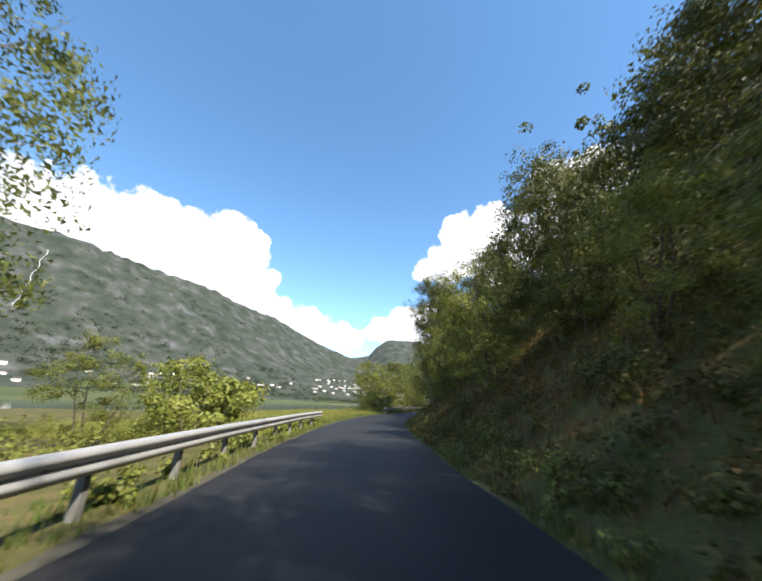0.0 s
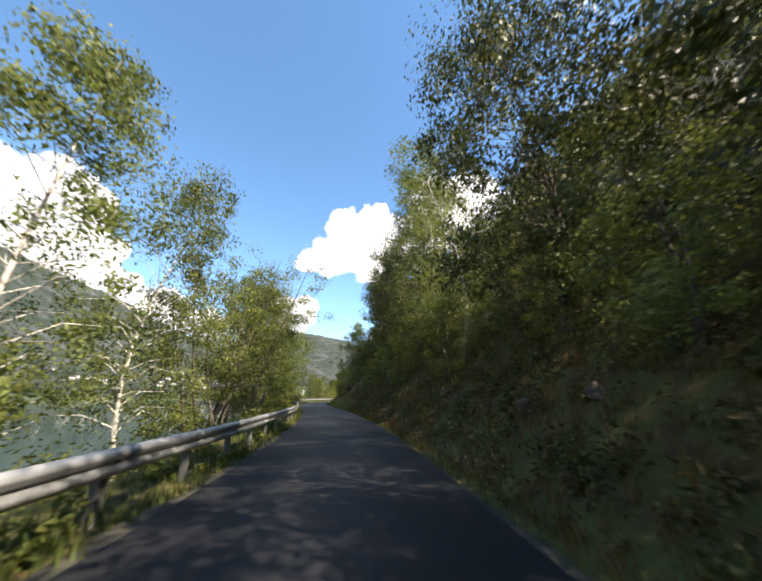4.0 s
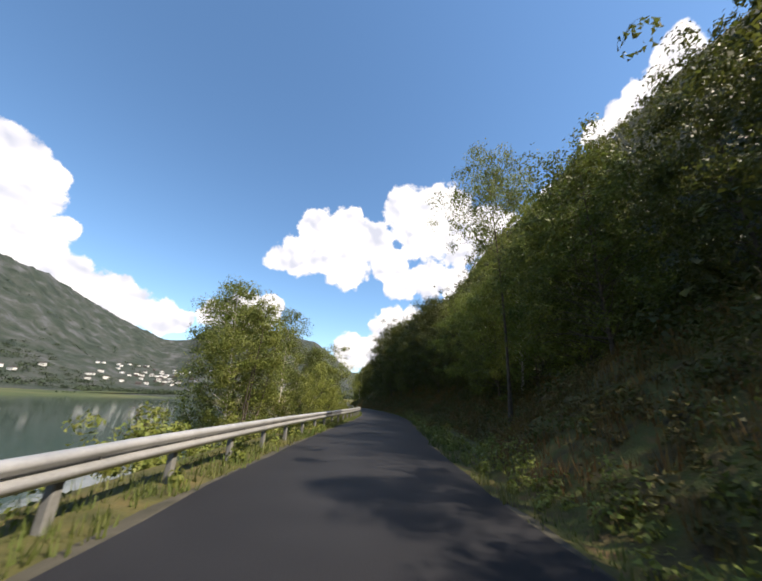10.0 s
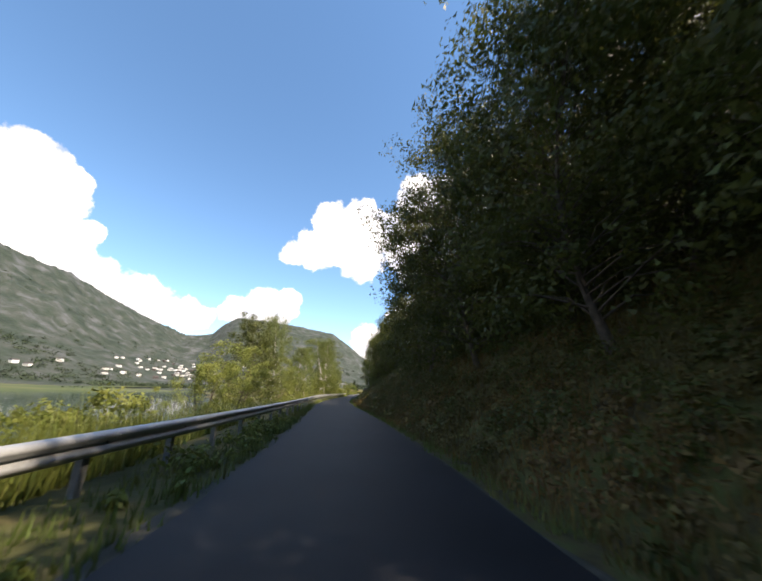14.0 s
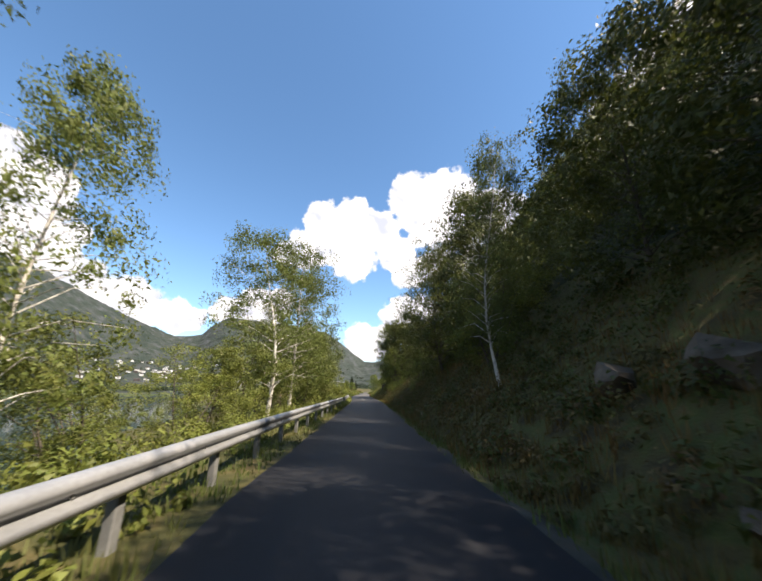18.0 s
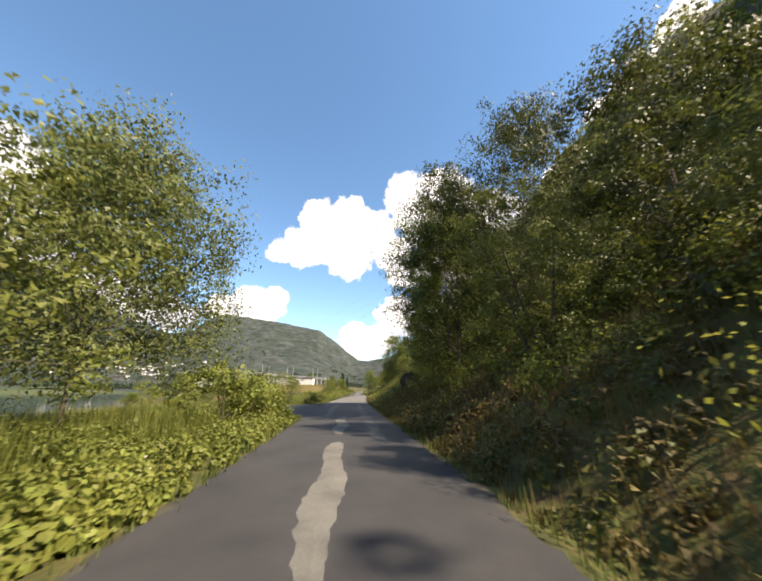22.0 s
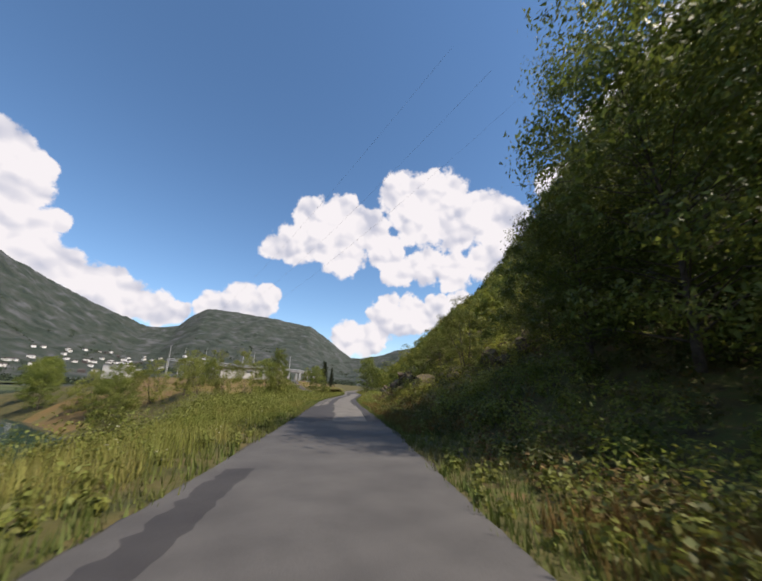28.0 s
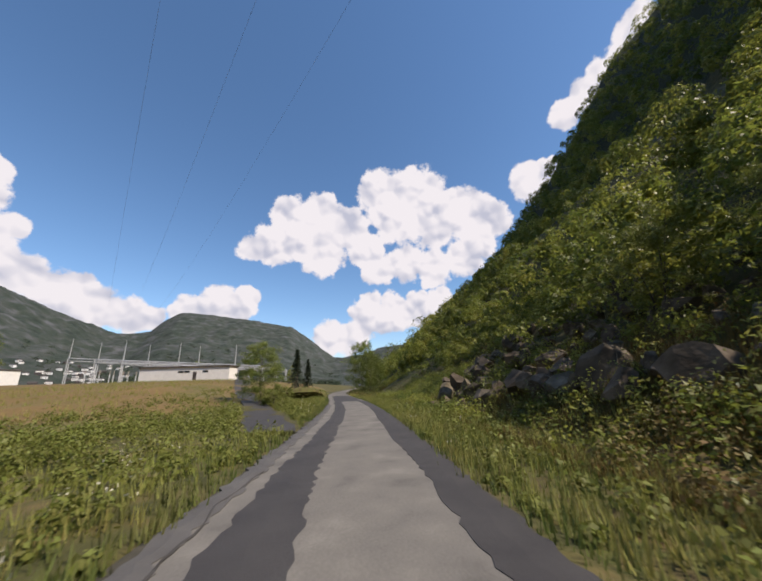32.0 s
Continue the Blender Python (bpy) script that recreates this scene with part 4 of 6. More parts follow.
# trees on the bank side
for kind, s, l, tall, wide in [
        ("broad", 5, 8, 6.5, 1.0), ("broad", 10, 7.0, 6.5, 1.0), ("broad", 14, 8.6, 8, 1.0), ("broad", 20, 7.6, 6.5, 1.0), ("birch", 24, 7.2, 6.5, 1.0), ("broad", 30, 6.4, 6.2, 1.0), ("broad", 36, 5.4, 6.4, 0.9), ("broad", 26, 9.5, 8, 1.0),
        ("broad", 41, 5.2, 14, 1.0), ("broad", 46, 5.6, 14, 1.0), ("alder", 39, 4.4, 6, 1.0), ("broad", 50, 6, 12, 1.0), ("broad", 58, 5.6, 11, 1.0), ("broad", 65, 6, 12, 1.0), ("broad", 72, 5.6, 12, 1.0), ("birch", 79, 5.4, 13, 1.0), ("birch", 84, 6.5, 14, 1.0),
        ("broad", 90, 7, 13, 0.95), ("broad", 96, 6.8, 13, 0.9), ("broad", 101, 6.8, 10.0, 0.85), ("broad", 104.5, 8.2, 9.4, 0.95), ("broad", 109, 11, 9, 0.9), ("birch", 125, 6.0, 11, 1.1), ("alder", 122.6, 4.6, 3.4, 1.1), ("alder", 124, 4.8, 3.6, 1.1), ("birch", 127, 7.2, 12, 1.0), ("alder", 121, 5, 5.2, 1.0), ("alder", 130, 5.6, 5.6, 1.0),
        ("broad", 134, 8, 6, 1.0), ("birch", 141, 10, 8, 1.0), ("broad", 147, 9, 6.5, 0.9), ("broad", 139, 8, 5.5, 1.0), ("high", 156.6, 6.2, 14.5, 0.8), ("birch", 161, 8.5, 8.5, 1.0), ("broad", 166, 8.5, 6, 1.0), ("broad", 172, 7.5, 6.5, 1.0), ("broad", 178, 6.6, 7.5, 1.0), ("oak", 180, 10, 9.5, 0.9), ("broad", 184, 8.5, 10, 1.0), ("broad", 189, 10.5, 10, 0.9), ("birch", 193, 7.6, 10, 0.9), ("oak", 196, 8.4, 9, 0.9), ("broad", 174.5, 13, 10, 1.0), ("broad", 202, 9, 9.5, 1.0),
        ("broad", 184, 6.6, 8.5, 1.0), ("broad", 190, 6.2, 9.5, 1.0), ("broad", 196, 5.8, 12, 1.0), ("broad", 203, 5.8, 13, 1.0), ("broad", 210, 5.8, 12, 1.0), ("broad", 217, 7.2, 10.4, 1.0), ("broad", 224, 10, 8, 1.0), ("broad", 231, 11.5, 7, 1.0),
        ("birch", 250, 4.6, 9.5, 0.7), ("alder", 253, 5.6, 6, 1.0), ("broad", 242.5, 7.5, 9, 1.0), ("broad", 247, 8.0, 8, 1.0), ("broad", 238, 7.0, 8.0, 1.0), ("broad", 233, 7.8, 8.0, 1.0), ("broad", 265, 6.0, 10.5, 1.0), ("broad", 269.5, 6.8, 9, 0.9), ("broad", 260, 8.0, 9.5, 1.0), ("broad", 255.5, 6.4, 9.5, 0.9), ("alder", 272, 5.2, 3.2, 1.0),
        ("broad", 285, 9.6, 6, 1.1), ("broad", 290, 9.0, 7, 1.1), ("broad", 295.5, 8.2, 10.5, 0.9), ("broad", 299.5, 5.6, 11, 1.0), ("oak", 309, 10.5, 9, 1.0), ("broad", 365.5, 15, 9, 1.0), ("broad", 362, 15.5, 10, 1.0), ("broad", 357.5, 13.5, 9, 1.0), ("alder", 373, 10, 4, 1.0), ("broad", 303, 6.2, 11, 1.0), ("alder", 286, 6.5, 3.4, 1.1), ("alder", 283, 7.5, 3.0, 1.1), ("broad", 307, 7.5, 11, 1.0), ("alder", 316, 5.6, 2.6, 1.1), ("alder", 320, 5.6, 2.2, 1.2), ("alder", 325, 7.6, 2.2, 1.2), ("alder", 292, 5.6, 6, 1.0), ("broad", 310, 6.6, 7.5, 0.9), ("oak", 363.5, 8.8, 12, 1.0), ("broad", 370.5, 9.8, 6.5, 1.0), ("broad", 367.5, 11, 8, 1.0), ("broad", 361, 11, 11, 1.0), ("broad", 366, 8.0, 6, 1.1),
        *[("alder", 3 + 3.1 * i, 5.0 + 0.9 * ((i * 7) % 3), 3.4 + 0.5 * ((i * 5) % 4), 1.1) for i in range(11)], *[("alder", 58 + 3.3 * i, 4.6 + 0.8 * ((i * 7) % 3), 3.2 + 0.6 * ((i * 5) % 4), 1.1) for i in range(14)],
        # the trees at s 350 and 353.5 are added to cast shade on the road
        ("broad", 109.5, 11.8, 8, 1.0), ("oak", 115.2, 11.8, 14, 0.95), ("oak", 118.8, 12.2, 13, 0.95), ("broad", 121.5, 10.8, 6.4, 1.0), ("broad", 125.5, 9.8, 6.0, 1.0), ("broad", 129.5, 9.0, 6.4, 1.0), ("broad", 133, 9.4, 7, 1.0), *[("oak", -26 + 4.6 * i, 6.8 + 0.8 * (i % 3), 12.5, 1.05) for i in range(6)], *[("lit_broad", 151 + 4.0 * i, 7.8 + 0.8 * ((i * 5) % 3), 7.8 + 0.5 * (i % 3), 1.15) for i in range(7)], ("broad", 353.5, 12.2, 10.4, 1.0), ("broad", 350, 14, 10.4, 1.0),
        *[("broad", 184 + 5.0 * i, 7.4 + 0.9 * ((i * 5) % 3), 10.0 + 0.6 * ((i * 3) % 4), 1.05) for i in range(6)], ("lit_broad", 312.4, 7.2, 6.6, 0.85),
        ("alder", 403.5, 10.6, 3.4, 1.0), ("alder", 399, 11.2, 3.6, 1.1), ("alder", 395, 10.6, 3.2, 1.2), ("alder", 391, 10.4, 3.6, 1.1), ("alder", 407.5, 9.8, 3.8, 1.1), ("alder", 377, 8, 5, 1.0), ("alder", 384.2, 8.4, 4.2, 1.2), ("alder", 381.5, 9.4, 3.4, 1.2), ("bush", 386, 7.6, 2.2, 1.2), ("broad", 474, 7, 9, 1.0), ("broad", 480, 5.5, 12, 0.9), ("broad", 492, 10, 9, 1.0)]:
    # past s 300 oaks and broad trees get the foliage coloured as sunlit
    plant("lit_broad" if kind in ("oak", "broad") and s > 300 else "oak" if kind == "broad" and tall >= 10.5 else kind, s, l, tall, wide=wide)

for group in STOCK.values():
    for ob in group:
        if ob.name not in _used:
            for o in list(ob.children) + [ob]:
                bpy.data.objects.remove(o)


# woods on the hillside: too many to count
def make_woods():
    rng = np.random.default_rng(21)
    C = []

    def crown(s, l, tall, lumps, n, wide):
        p = np.array(spot(s, l))
        c = rng.normal(size=(lumps, 3)) * (wide, wide, tall * 0.22) + (0, 0, tall * 0.58)
        r = wide * rng.uniform(0.55, 1.0, lumps) * np.clip(1.35 - c[:, 2] / tall, 0.35, 1)
        pick = rng.integers(0, lumps, n)
        v = rng.normal(size=(n, 3))
        v /= np.linalg.norm(v, axis=1)[:, None]
        v[:, 2] = np.abs(v[:, 2]) * 1.1 - 0.35
        C.append((p + c[pick] + v * (r[pick] * rng.uniform(0.7, 1.05, n))[:, None], v + (0, 0, 0.55), l, s))

    def dome(s, l, r, tall, n):
        """A round crown: heads set over a dome, leafy on their outer sides."""
        p = np.array(spot(s, l))
        k = rng.integers(9, 14)
        d = rng.normal(size=(k, 3))
        d[:, 2] = np.abs(d[:, 2]) * 0.9 - 0.25
        d /= np.linalg.norm(d, axis=1)[:, None]
        c = d * (0.72 * r, 0.72 * r, 0.5 * tall * 0.72) + (0, 0, tall * 0.52)
        rr = r * rng.uniform(0.34, 0.56, k)
        pick = rng.integers(0, k, n)
        v = d[pick] * 0.6 + rng.normal(size=(n, 3)) * 0.62
        v /= np.linalg.norm(v, axis=1)[:, None]
        C.append((p + c[pick] + v * (rr[pick] * rng.uniform(0.75, 1.06, n))[:, None], v + (0, 0, 0.35), l, s))

    def spread(n, s0, s1, l0, l1, gap, bias=1.0):
        """Places no nearer to one another than gap."""
        got = np.zeros((0, 2))
        for _ in range(n):
            q = np.array((rng.uniform(s0, s1), l0 + (l1 - l0) * rng.uniform() ** bias))
            if len(got) == 0 or np.min(np.hypot(*(got - q).T)) > gap * (1 + q[1] / 160):
                got = np.vstack([got, q])
        return got

    for _ in range(1250):
        s, l = rng.uniform(-30, 318), 9 + 110 * rng.uniform() ** 1.6
        if l < 16 and rng.uniform() < 0.5 or 262 < s < 300 and l < 34:
            continue
        crown(s, l, rng.uniform(4.5, 9.5), 7, int(360 if l < 24 else 190 if l < 60 else 90), 1.25)
    for _ in range(760):
        s, l = rng.uniform(-15, 318), rng.uniform(9.5, 22)
        if 104 < s < 182 and l < 16 or s < 45 and l < 12 or s > 275:
            continue
        crown(s, l, rng.uniform(6, 9.5) * (0.8 if s < 60 else 1), 10, 420, 1.3)
    for s, l in spread(900, 186, 257, 10.5, 24, 3.2):
        dome(s, l, 2.4, 8.0, 620)
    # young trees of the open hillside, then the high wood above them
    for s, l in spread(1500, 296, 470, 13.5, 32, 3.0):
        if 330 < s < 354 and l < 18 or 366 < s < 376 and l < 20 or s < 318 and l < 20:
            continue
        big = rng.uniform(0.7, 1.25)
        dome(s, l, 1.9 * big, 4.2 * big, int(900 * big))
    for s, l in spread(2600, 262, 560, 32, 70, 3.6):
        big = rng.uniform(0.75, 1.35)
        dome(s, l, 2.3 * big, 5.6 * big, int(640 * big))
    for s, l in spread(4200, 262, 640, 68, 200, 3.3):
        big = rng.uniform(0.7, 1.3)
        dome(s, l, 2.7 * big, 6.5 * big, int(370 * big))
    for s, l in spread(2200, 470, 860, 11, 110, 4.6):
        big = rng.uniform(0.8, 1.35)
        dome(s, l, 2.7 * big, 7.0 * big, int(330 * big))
    for _ in range(150):
        crown(rng.uniform(374, 440), rng.uniform(9, 16), rng.uniform(1.6, 3.6), 4, 260, 0.8)
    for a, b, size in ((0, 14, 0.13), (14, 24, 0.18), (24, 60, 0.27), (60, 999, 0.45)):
        # sun and shade toned into the leaves: dark before s 316, bright beyond
        for near, mat, label in ((True, "leaf_green", "dense broadleaved woods covering the steep hillside, leaves toned dark as in shade"), (False, "leaf_hill_lit", "young woods covering the open hillside, leaves toned yellow-green as in sun")):
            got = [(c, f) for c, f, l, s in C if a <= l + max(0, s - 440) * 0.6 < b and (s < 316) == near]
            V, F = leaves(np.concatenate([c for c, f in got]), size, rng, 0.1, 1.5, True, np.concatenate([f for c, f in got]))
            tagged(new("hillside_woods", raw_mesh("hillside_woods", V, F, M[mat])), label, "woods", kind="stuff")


make_woods()


# ---- undergrowth, grass and reeds: uncounted ----
def open_ground(s, l):
    """False on the tracks that leave the road."""
    turn = (s > track_near(l) - 0.15) & (s < track_far(l) + 0.15) & (l > 1.3) & (l < 13)
    pull = (s > 335.5) & (s < 346.5) & (l > -1.9 - 2.8 * np.sin(np.clip((s - 335) / 12, 0, 1) * 3.1415)) & (l < -1.5)
    return ~turn & ~pull & ~((s > 300) & (s < 315.5) & (l > -5.6) & (l < -1.9)) & ~((s > 409) & (l > -3.9 - (s - 409) * 0.285) & (l < -1.6 - (s - 409) * 0.265))


def tufts(name, label, category, spans, count, tall, mat, seed, width=0.02):
    """Blades in tufts; spans: (s0, s1, l0, l1, weight)."""
    rng = np.random.default_rng(seed)
    w = np.array([(b - a) * abs(d - c) * k for a, b, c, d, k in spans])
    pick = rng.choice(len(spans), count, p=w / w.sum())
    sp = np.array(spans)[pick]
    s = sp[:, 0] + (sp[:, 1] - sp[:, 0]) * rng.uniform(0, 1, count)
    l = sp[:, 2] + (sp[:, 3] - sp[:, 2]) * rng.uniform(0, 1, count)
    l = beside(s, l)
    s, l = s[open_ground(s, l)], l[open_ground(s, l)]
    count = len(s)
    x, y = line(s, l)
    z = height(s, l) - 0.05
    k = 7
    base = np.repeat(np.stack([x, y, z], 1), k, 0) + np.concatenate([rng.normal(0, 0.07, (count * k, 2)), np.zeros((count * k, 1))], 1)
    n = len(base)
    h = (np.repeat(rng.uniform(0.55, 1.2, count), k) * rng.uniform(0.5, 1.1, n) * tall)[:, None]
    a = rng.uniform(0, 6.28, n)
    d = np.stack([np.cos(a), np.sin(a), np.zeros(n)], 1)
    u = np.stack([-np.sin(a), np.cos(a), np.zeros(n)], 1) * width * rng.uniform(0.6, 1.4, n)[:, None]
    bend = rng.uniform(0.05, 0.5, n)[:, None] * h
    up = np.array([0, 0, 1.0])
    tip = base + up * h + d * bend
    V = np.stack([base - u, base + u, tip], 1).reshape(-1, 3)
    F = np.arange(3 * n).reshape(n, 3)
    tagged(new(name, raw_mesh(name, V, F, mat)), label, category, kind="stuff")


def brush(name, label, spans, clumps, per, puff, leaf, mat, seed, lift=0.5, plain=True):
    """Leafy undergrowth in clumps."""
    rng = np.random.default_rng(seed)
    w = np.array([(b - a) * abs(d - c) * k for a, b, c, d, k in spans])
    pick = rng.choice(len(spans), clumps, p=w / w.sum())
    sp = np.array(spans)[pick]
    s = sp[:, 0] + (sp[:, 1] - sp[:, 0]) * rng.uniform(0, 1, clumps)
    l = sp[:, 2] + (sp[:, 3] - sp[:, 2]) * rng.uniform(0, 1, clumps)
    size = puff * rng.uniform(0.45, 1.25, clumps) * np.clip((np.abs(l) - 1.9) / 1.2, 0.35, 1)
    l = beside(s, l)
    keep = open_ground(s, l)
    s, l, size = s[keep], l[keep], size[keep]
    x, y = line(s, l)
    c = np.repeat(np.stack([x, y, height(s, l) + size * lift], 1), per, 0)
    r = np.repeat(size, per)
    v = rng.normal(size=(len(c), 3))
    v /= np.linalg.norm(v, axis=1)[:, None]
    c = c + v * (r * rng.uniform(0.3, 1.05, len(c)))[:, None]
    V, F = leaves(c, leaf, rng, 0.15, 1.6, plain, v + (0, 0, 0.5))
    tagged(new(name, raw_mesh(name, V, F, mat)), label, "undergrowth", kind="stuff")


BANK = [(-10, 110, 2.6, 9, 1.3), (110, 136, 2.9, 9, 0.7), (136, 150, 3.2, 9, 0.9), (150, 161, 4.4, 10, 1.0), (161, 172, 3.0, 9, 1.3), (172, 240, 2.7, 9, 1.6), (240, 312, 2.6, 9, 1.3), (312, 341, 2.3, 12, 0.7), (341, 352, 2.3, 14, 0.6), (353, 358, 3.4, 13, 0.9), (357, 380, 3.4, 11, 0.9), (380, 392, 4.2, 16, 0.7), (392, 402, 8, 16, 0.5), (402, 420, 5.5, 16, 0.3), (420, 440, 4.2, 16, 0.7), (440, 520, 3, 16, 0.8)]
brush("bank_undergrowth", "dark green undergrowth covering the roadside bank", BANK, 4200, 105, 0.5, 0.062, M["leaf_green"], 31)
brush("bank_ferns", "brownish green ferns and bracken at the foot of the bank", [(a, b, c - 0.2, c + 2.6, k) for a, b, c, d, k in BANK], 3600, 70, 0.36, 0.06, M["fern"], 32, 0.3)
brush("bank_cover", "low brownish green plants and dry grass on the roadside bank", BANK, 4600, 48, 0.42, 0.07, M["fern"], 40, 0.2)
tufts("bank_grass", "long brownish grass hanging over the roadside bank", "grass", [(a, b, c - 0.3, min(d, c + 5.5), k) for a, b, c, d, k in BANK if b < 345], 30000, 0.42, M["bracken"], 46, 0.012)
# brush in the bright hill leaf has sunlight mixed into its colour
brush("sunny_bank", "bushes and nettles on the open bank, leaves toned bright yellow-green as in sun", [(288, 312, 4.5, 9, 0.6), (310, 346, 2.5, 10, 0.7), (357, 372, 4.4, 8, 0.5), (402, 420, 4.2, 10, 0.35), (420, 440, 4.4, 10, 0.8)], 1900, 95, 0.55, 0.07, M["leaf_hill_lit"], 47)
brush("young_growth", "young shrubs and bracken on the open slope, leaves toned yellow-green as in sun", [(258, 306, 7.5, 40, 1.0), (268, 300, 3.4, 8, 0.3), (368, 384, 5.2, 14, 1.0), (377, 389, 4.6, 8, 0.8)], 1350, 120, 0.7, 0.06, M["leaf_hill_lit"], 51, 0.9, False)
brush("rail_thicket", "dense weeds half hiding the short guard rail", [(268, 288, -3.0, -2.1, 1.0)], 260, 75, 0.42, 0.055, M["leaf_bush"], 52, 0.75, False)
brush("hill_scrub", "scrub on the lower hillside, leaves toned bright green as in sun", [(-10, 300, 22, 40, 0.3), (300, END + 120, 12, 45, 1.0)], 1500, 110, 1.0, 0.13, M["leaf_hill_lit"], 33)
brush("slope_thicket", "dense green thicket covering the steep slope", [(-10, 100, 7, 20, 0.7), (100, 150, 6.5, 22, 1.2), (150, 262, 7, 22, 1.0), (262, 305, 6, 34, 0.8), (305, 330, 7, 22, 1.0), (330, 366, 12, 26, 0.9)], 3700, 75, 1.0, 0.13, M["leaf_green"], 38)
brush("hill_thicket", "yellow-green thicket on the open hillside, leaves toned as in sun", [(338, 352, 14.5, 30, 0.8), (352, 384, 10, 30, 1.2), (384, 420, 14.5, 30, 1.0), (420, 440, 12, 30, 1.0)], 1300, 120, 0.9, 0.10, M["leaf_hill_lit"], 39)
brush("shore_scrub", "light green scrub between the road and the lake", [(45, 93, -9, -4.0, 1.3), (104, 125, -9, -4.0, 1.2), (125, 152, -13, -8, 0.5), (152, 175, -9, -4.2, 1.2), (185, 205, -10, -4.4, 0.5), (205, 292, -9, -4.0, 1.2), (2, 22, -9, -5, 0.5),
      (296, 306, -7, -3.6, 0.9), (306, 318, -5, -3.2, 0.25), (390, 416, -16, -7, 0.5), (340, 366, -22, -10, 0.35)], 2100, 130, 0.6, 0.068, M["leaf_bush"], 34)
brush("rail_weeds", "leafy weeds growing round the guard rail", [(46, 112, -3.3, -2.35, 0.5), (138, 168, -3.2, -2.35, 0.35), (176, 206, -3.3, -2.3, 0.7), (228.5, 234, -2.7, -2.0, 1.5), (229, 262, -3.3, -2.4, 0.35), (262, 300, -3.6, -2.15, 2.4), (78, 100, -3.2, -2.15, 1.4), (2, 24, -3.4, -2.4, 0.8)], 980, 60, 0.36, 0.065, M["leaf_bush"], 35, 0.5, False)
tufts("golden_grass", "golden dry grass fringing the side track and the open slope", "grass", [(28, 47, 2.5, 5.2, 2.0), (352.6, 354.4, 3.0, 12, 2.0), (354.2, 360, 2.6, 4.8, 1.6), (322, 342, 2.4, 9, 1.0), (367, 386, 2.4, 5.4, 1.6), (384, 412, 4.0, 9.5, 1.2)], 18500, 0.38, M["bracken"], 55, 0.012)
brush("mound_plants", "reddish brown bracken and dry weeds on the mound beside the side track", [(318, 346, 2.6, 10, 1.0), (334, 342.5, 2.0, 2.8, 1.6), (390, 404, 4.0, 6.6, 0.7)], 1150, 75, 0.45, 0.048, M["fern"], 57, 0.6, False)
tufts("verge_grass", "uncut green grass along the road edge", "grass", [(-10, END + 60, -3.4, -2.1, 1.1), (-10, 322, 2.08, 2.9, 0.8), (358, END + 50, 2.05, 4.2, 1.3)], 23000, 0.26, M["verge_blade"], 41, 0.013)
tufts("meadow_grass", "tall yellow-green meadow grass", "grass", [(12, 48, -13, -3.2, 1.6), (48, 56, -8, -3.2, 0.6), (294, 345, -15, -3.0, 1.5), (345, 372, -6.2, -2.8, 1.3), (372, 384, -11, -2.8, 1.3), (END, END + 60, 2.3, 7, 0.4)], 32000, 0.55, M["blade"], 42, 0.009)
tufts("roadside_weeds", "low green weeds and pale flowers beside the worn road", "grass", [(384, END + 16, -12, -2.5, 1.2), (END + 16, END + 75, -8, -2.5, 0.9), (384, END + 60, 2.2, 5.5, 1.6), (END, END + 80, -40, -14, 0.25)], 15000, 0.36, M["blade"], 44, 0.011)
brush("roadside_herbs", "low leafy herbs with broad yellow-green leaves beside the road", [(283, 300, -8, -2.3, 2.2), (300, 345, -9, -2.5, 0.5), (345, 372, -7, -2.4, 0.8), (372, END + 45, -9, -2.3, 1.0), (356, END + 45, 2.2, 5.5, 1.3), (12, 48, -8, -2.6, 0.5), (END, END + 60, -16, -9, 0.4)], 4600, 46, 0.30, 0.055, M["leaf_bush"], 36, 0.45, False)
brush("meadow_flowers", "small pale meadow flowers among the grass", [(355, END + 30, -9, -2.6, 1.0), (372, END + 30, 2.4, 4.5, 0.8), (284, 300, -6, -2.4, 0.6)], 170, 7, 0.3, 0.03, M["flower"], 37, 1.3)
tufts("lush_grass", "dense bright green grass beside the side track", "grass", [(302, 316, -13, -5.6, 1.2), (315, 342, -11, -3.0, 1.0)], 9000, 0.5, M["verge_blade"], 48, 0.013)
brush("tall_weeds", "tall leafy weeds between the worn road and the lake", [(372, 402, -10, -3.6, 1.0), (402, 425, -9, -4.5, 0.4), (344, 372, -11, -5, 0.4)], 1100, 120, 0.5, 0.042, M["leaf_bush"], 49, 0.9, False)
brush("cut_bank_plants", "fresh green plants along the foot of the cut bank", [(100, 131, 2.5, 3.7, 1.0), (0, 60, 2.4, 3.4, 0.4), (138, 180, 2.5, 3.6, 0.5)], 900, 75, 0.34, 0.055, M["leaf_bush"], 50, 0.5)
tufts("reeds", "tall green reeds and nettles behind the rail", "reeds", [(176, 198, -10, -3.9, 1.0), (198, 206, -10, -4.4, 0.4), (283, 297, -9, -4.4, 0.2)], 9000, 1.15, M["leaf_bush"], 43, 0.012)


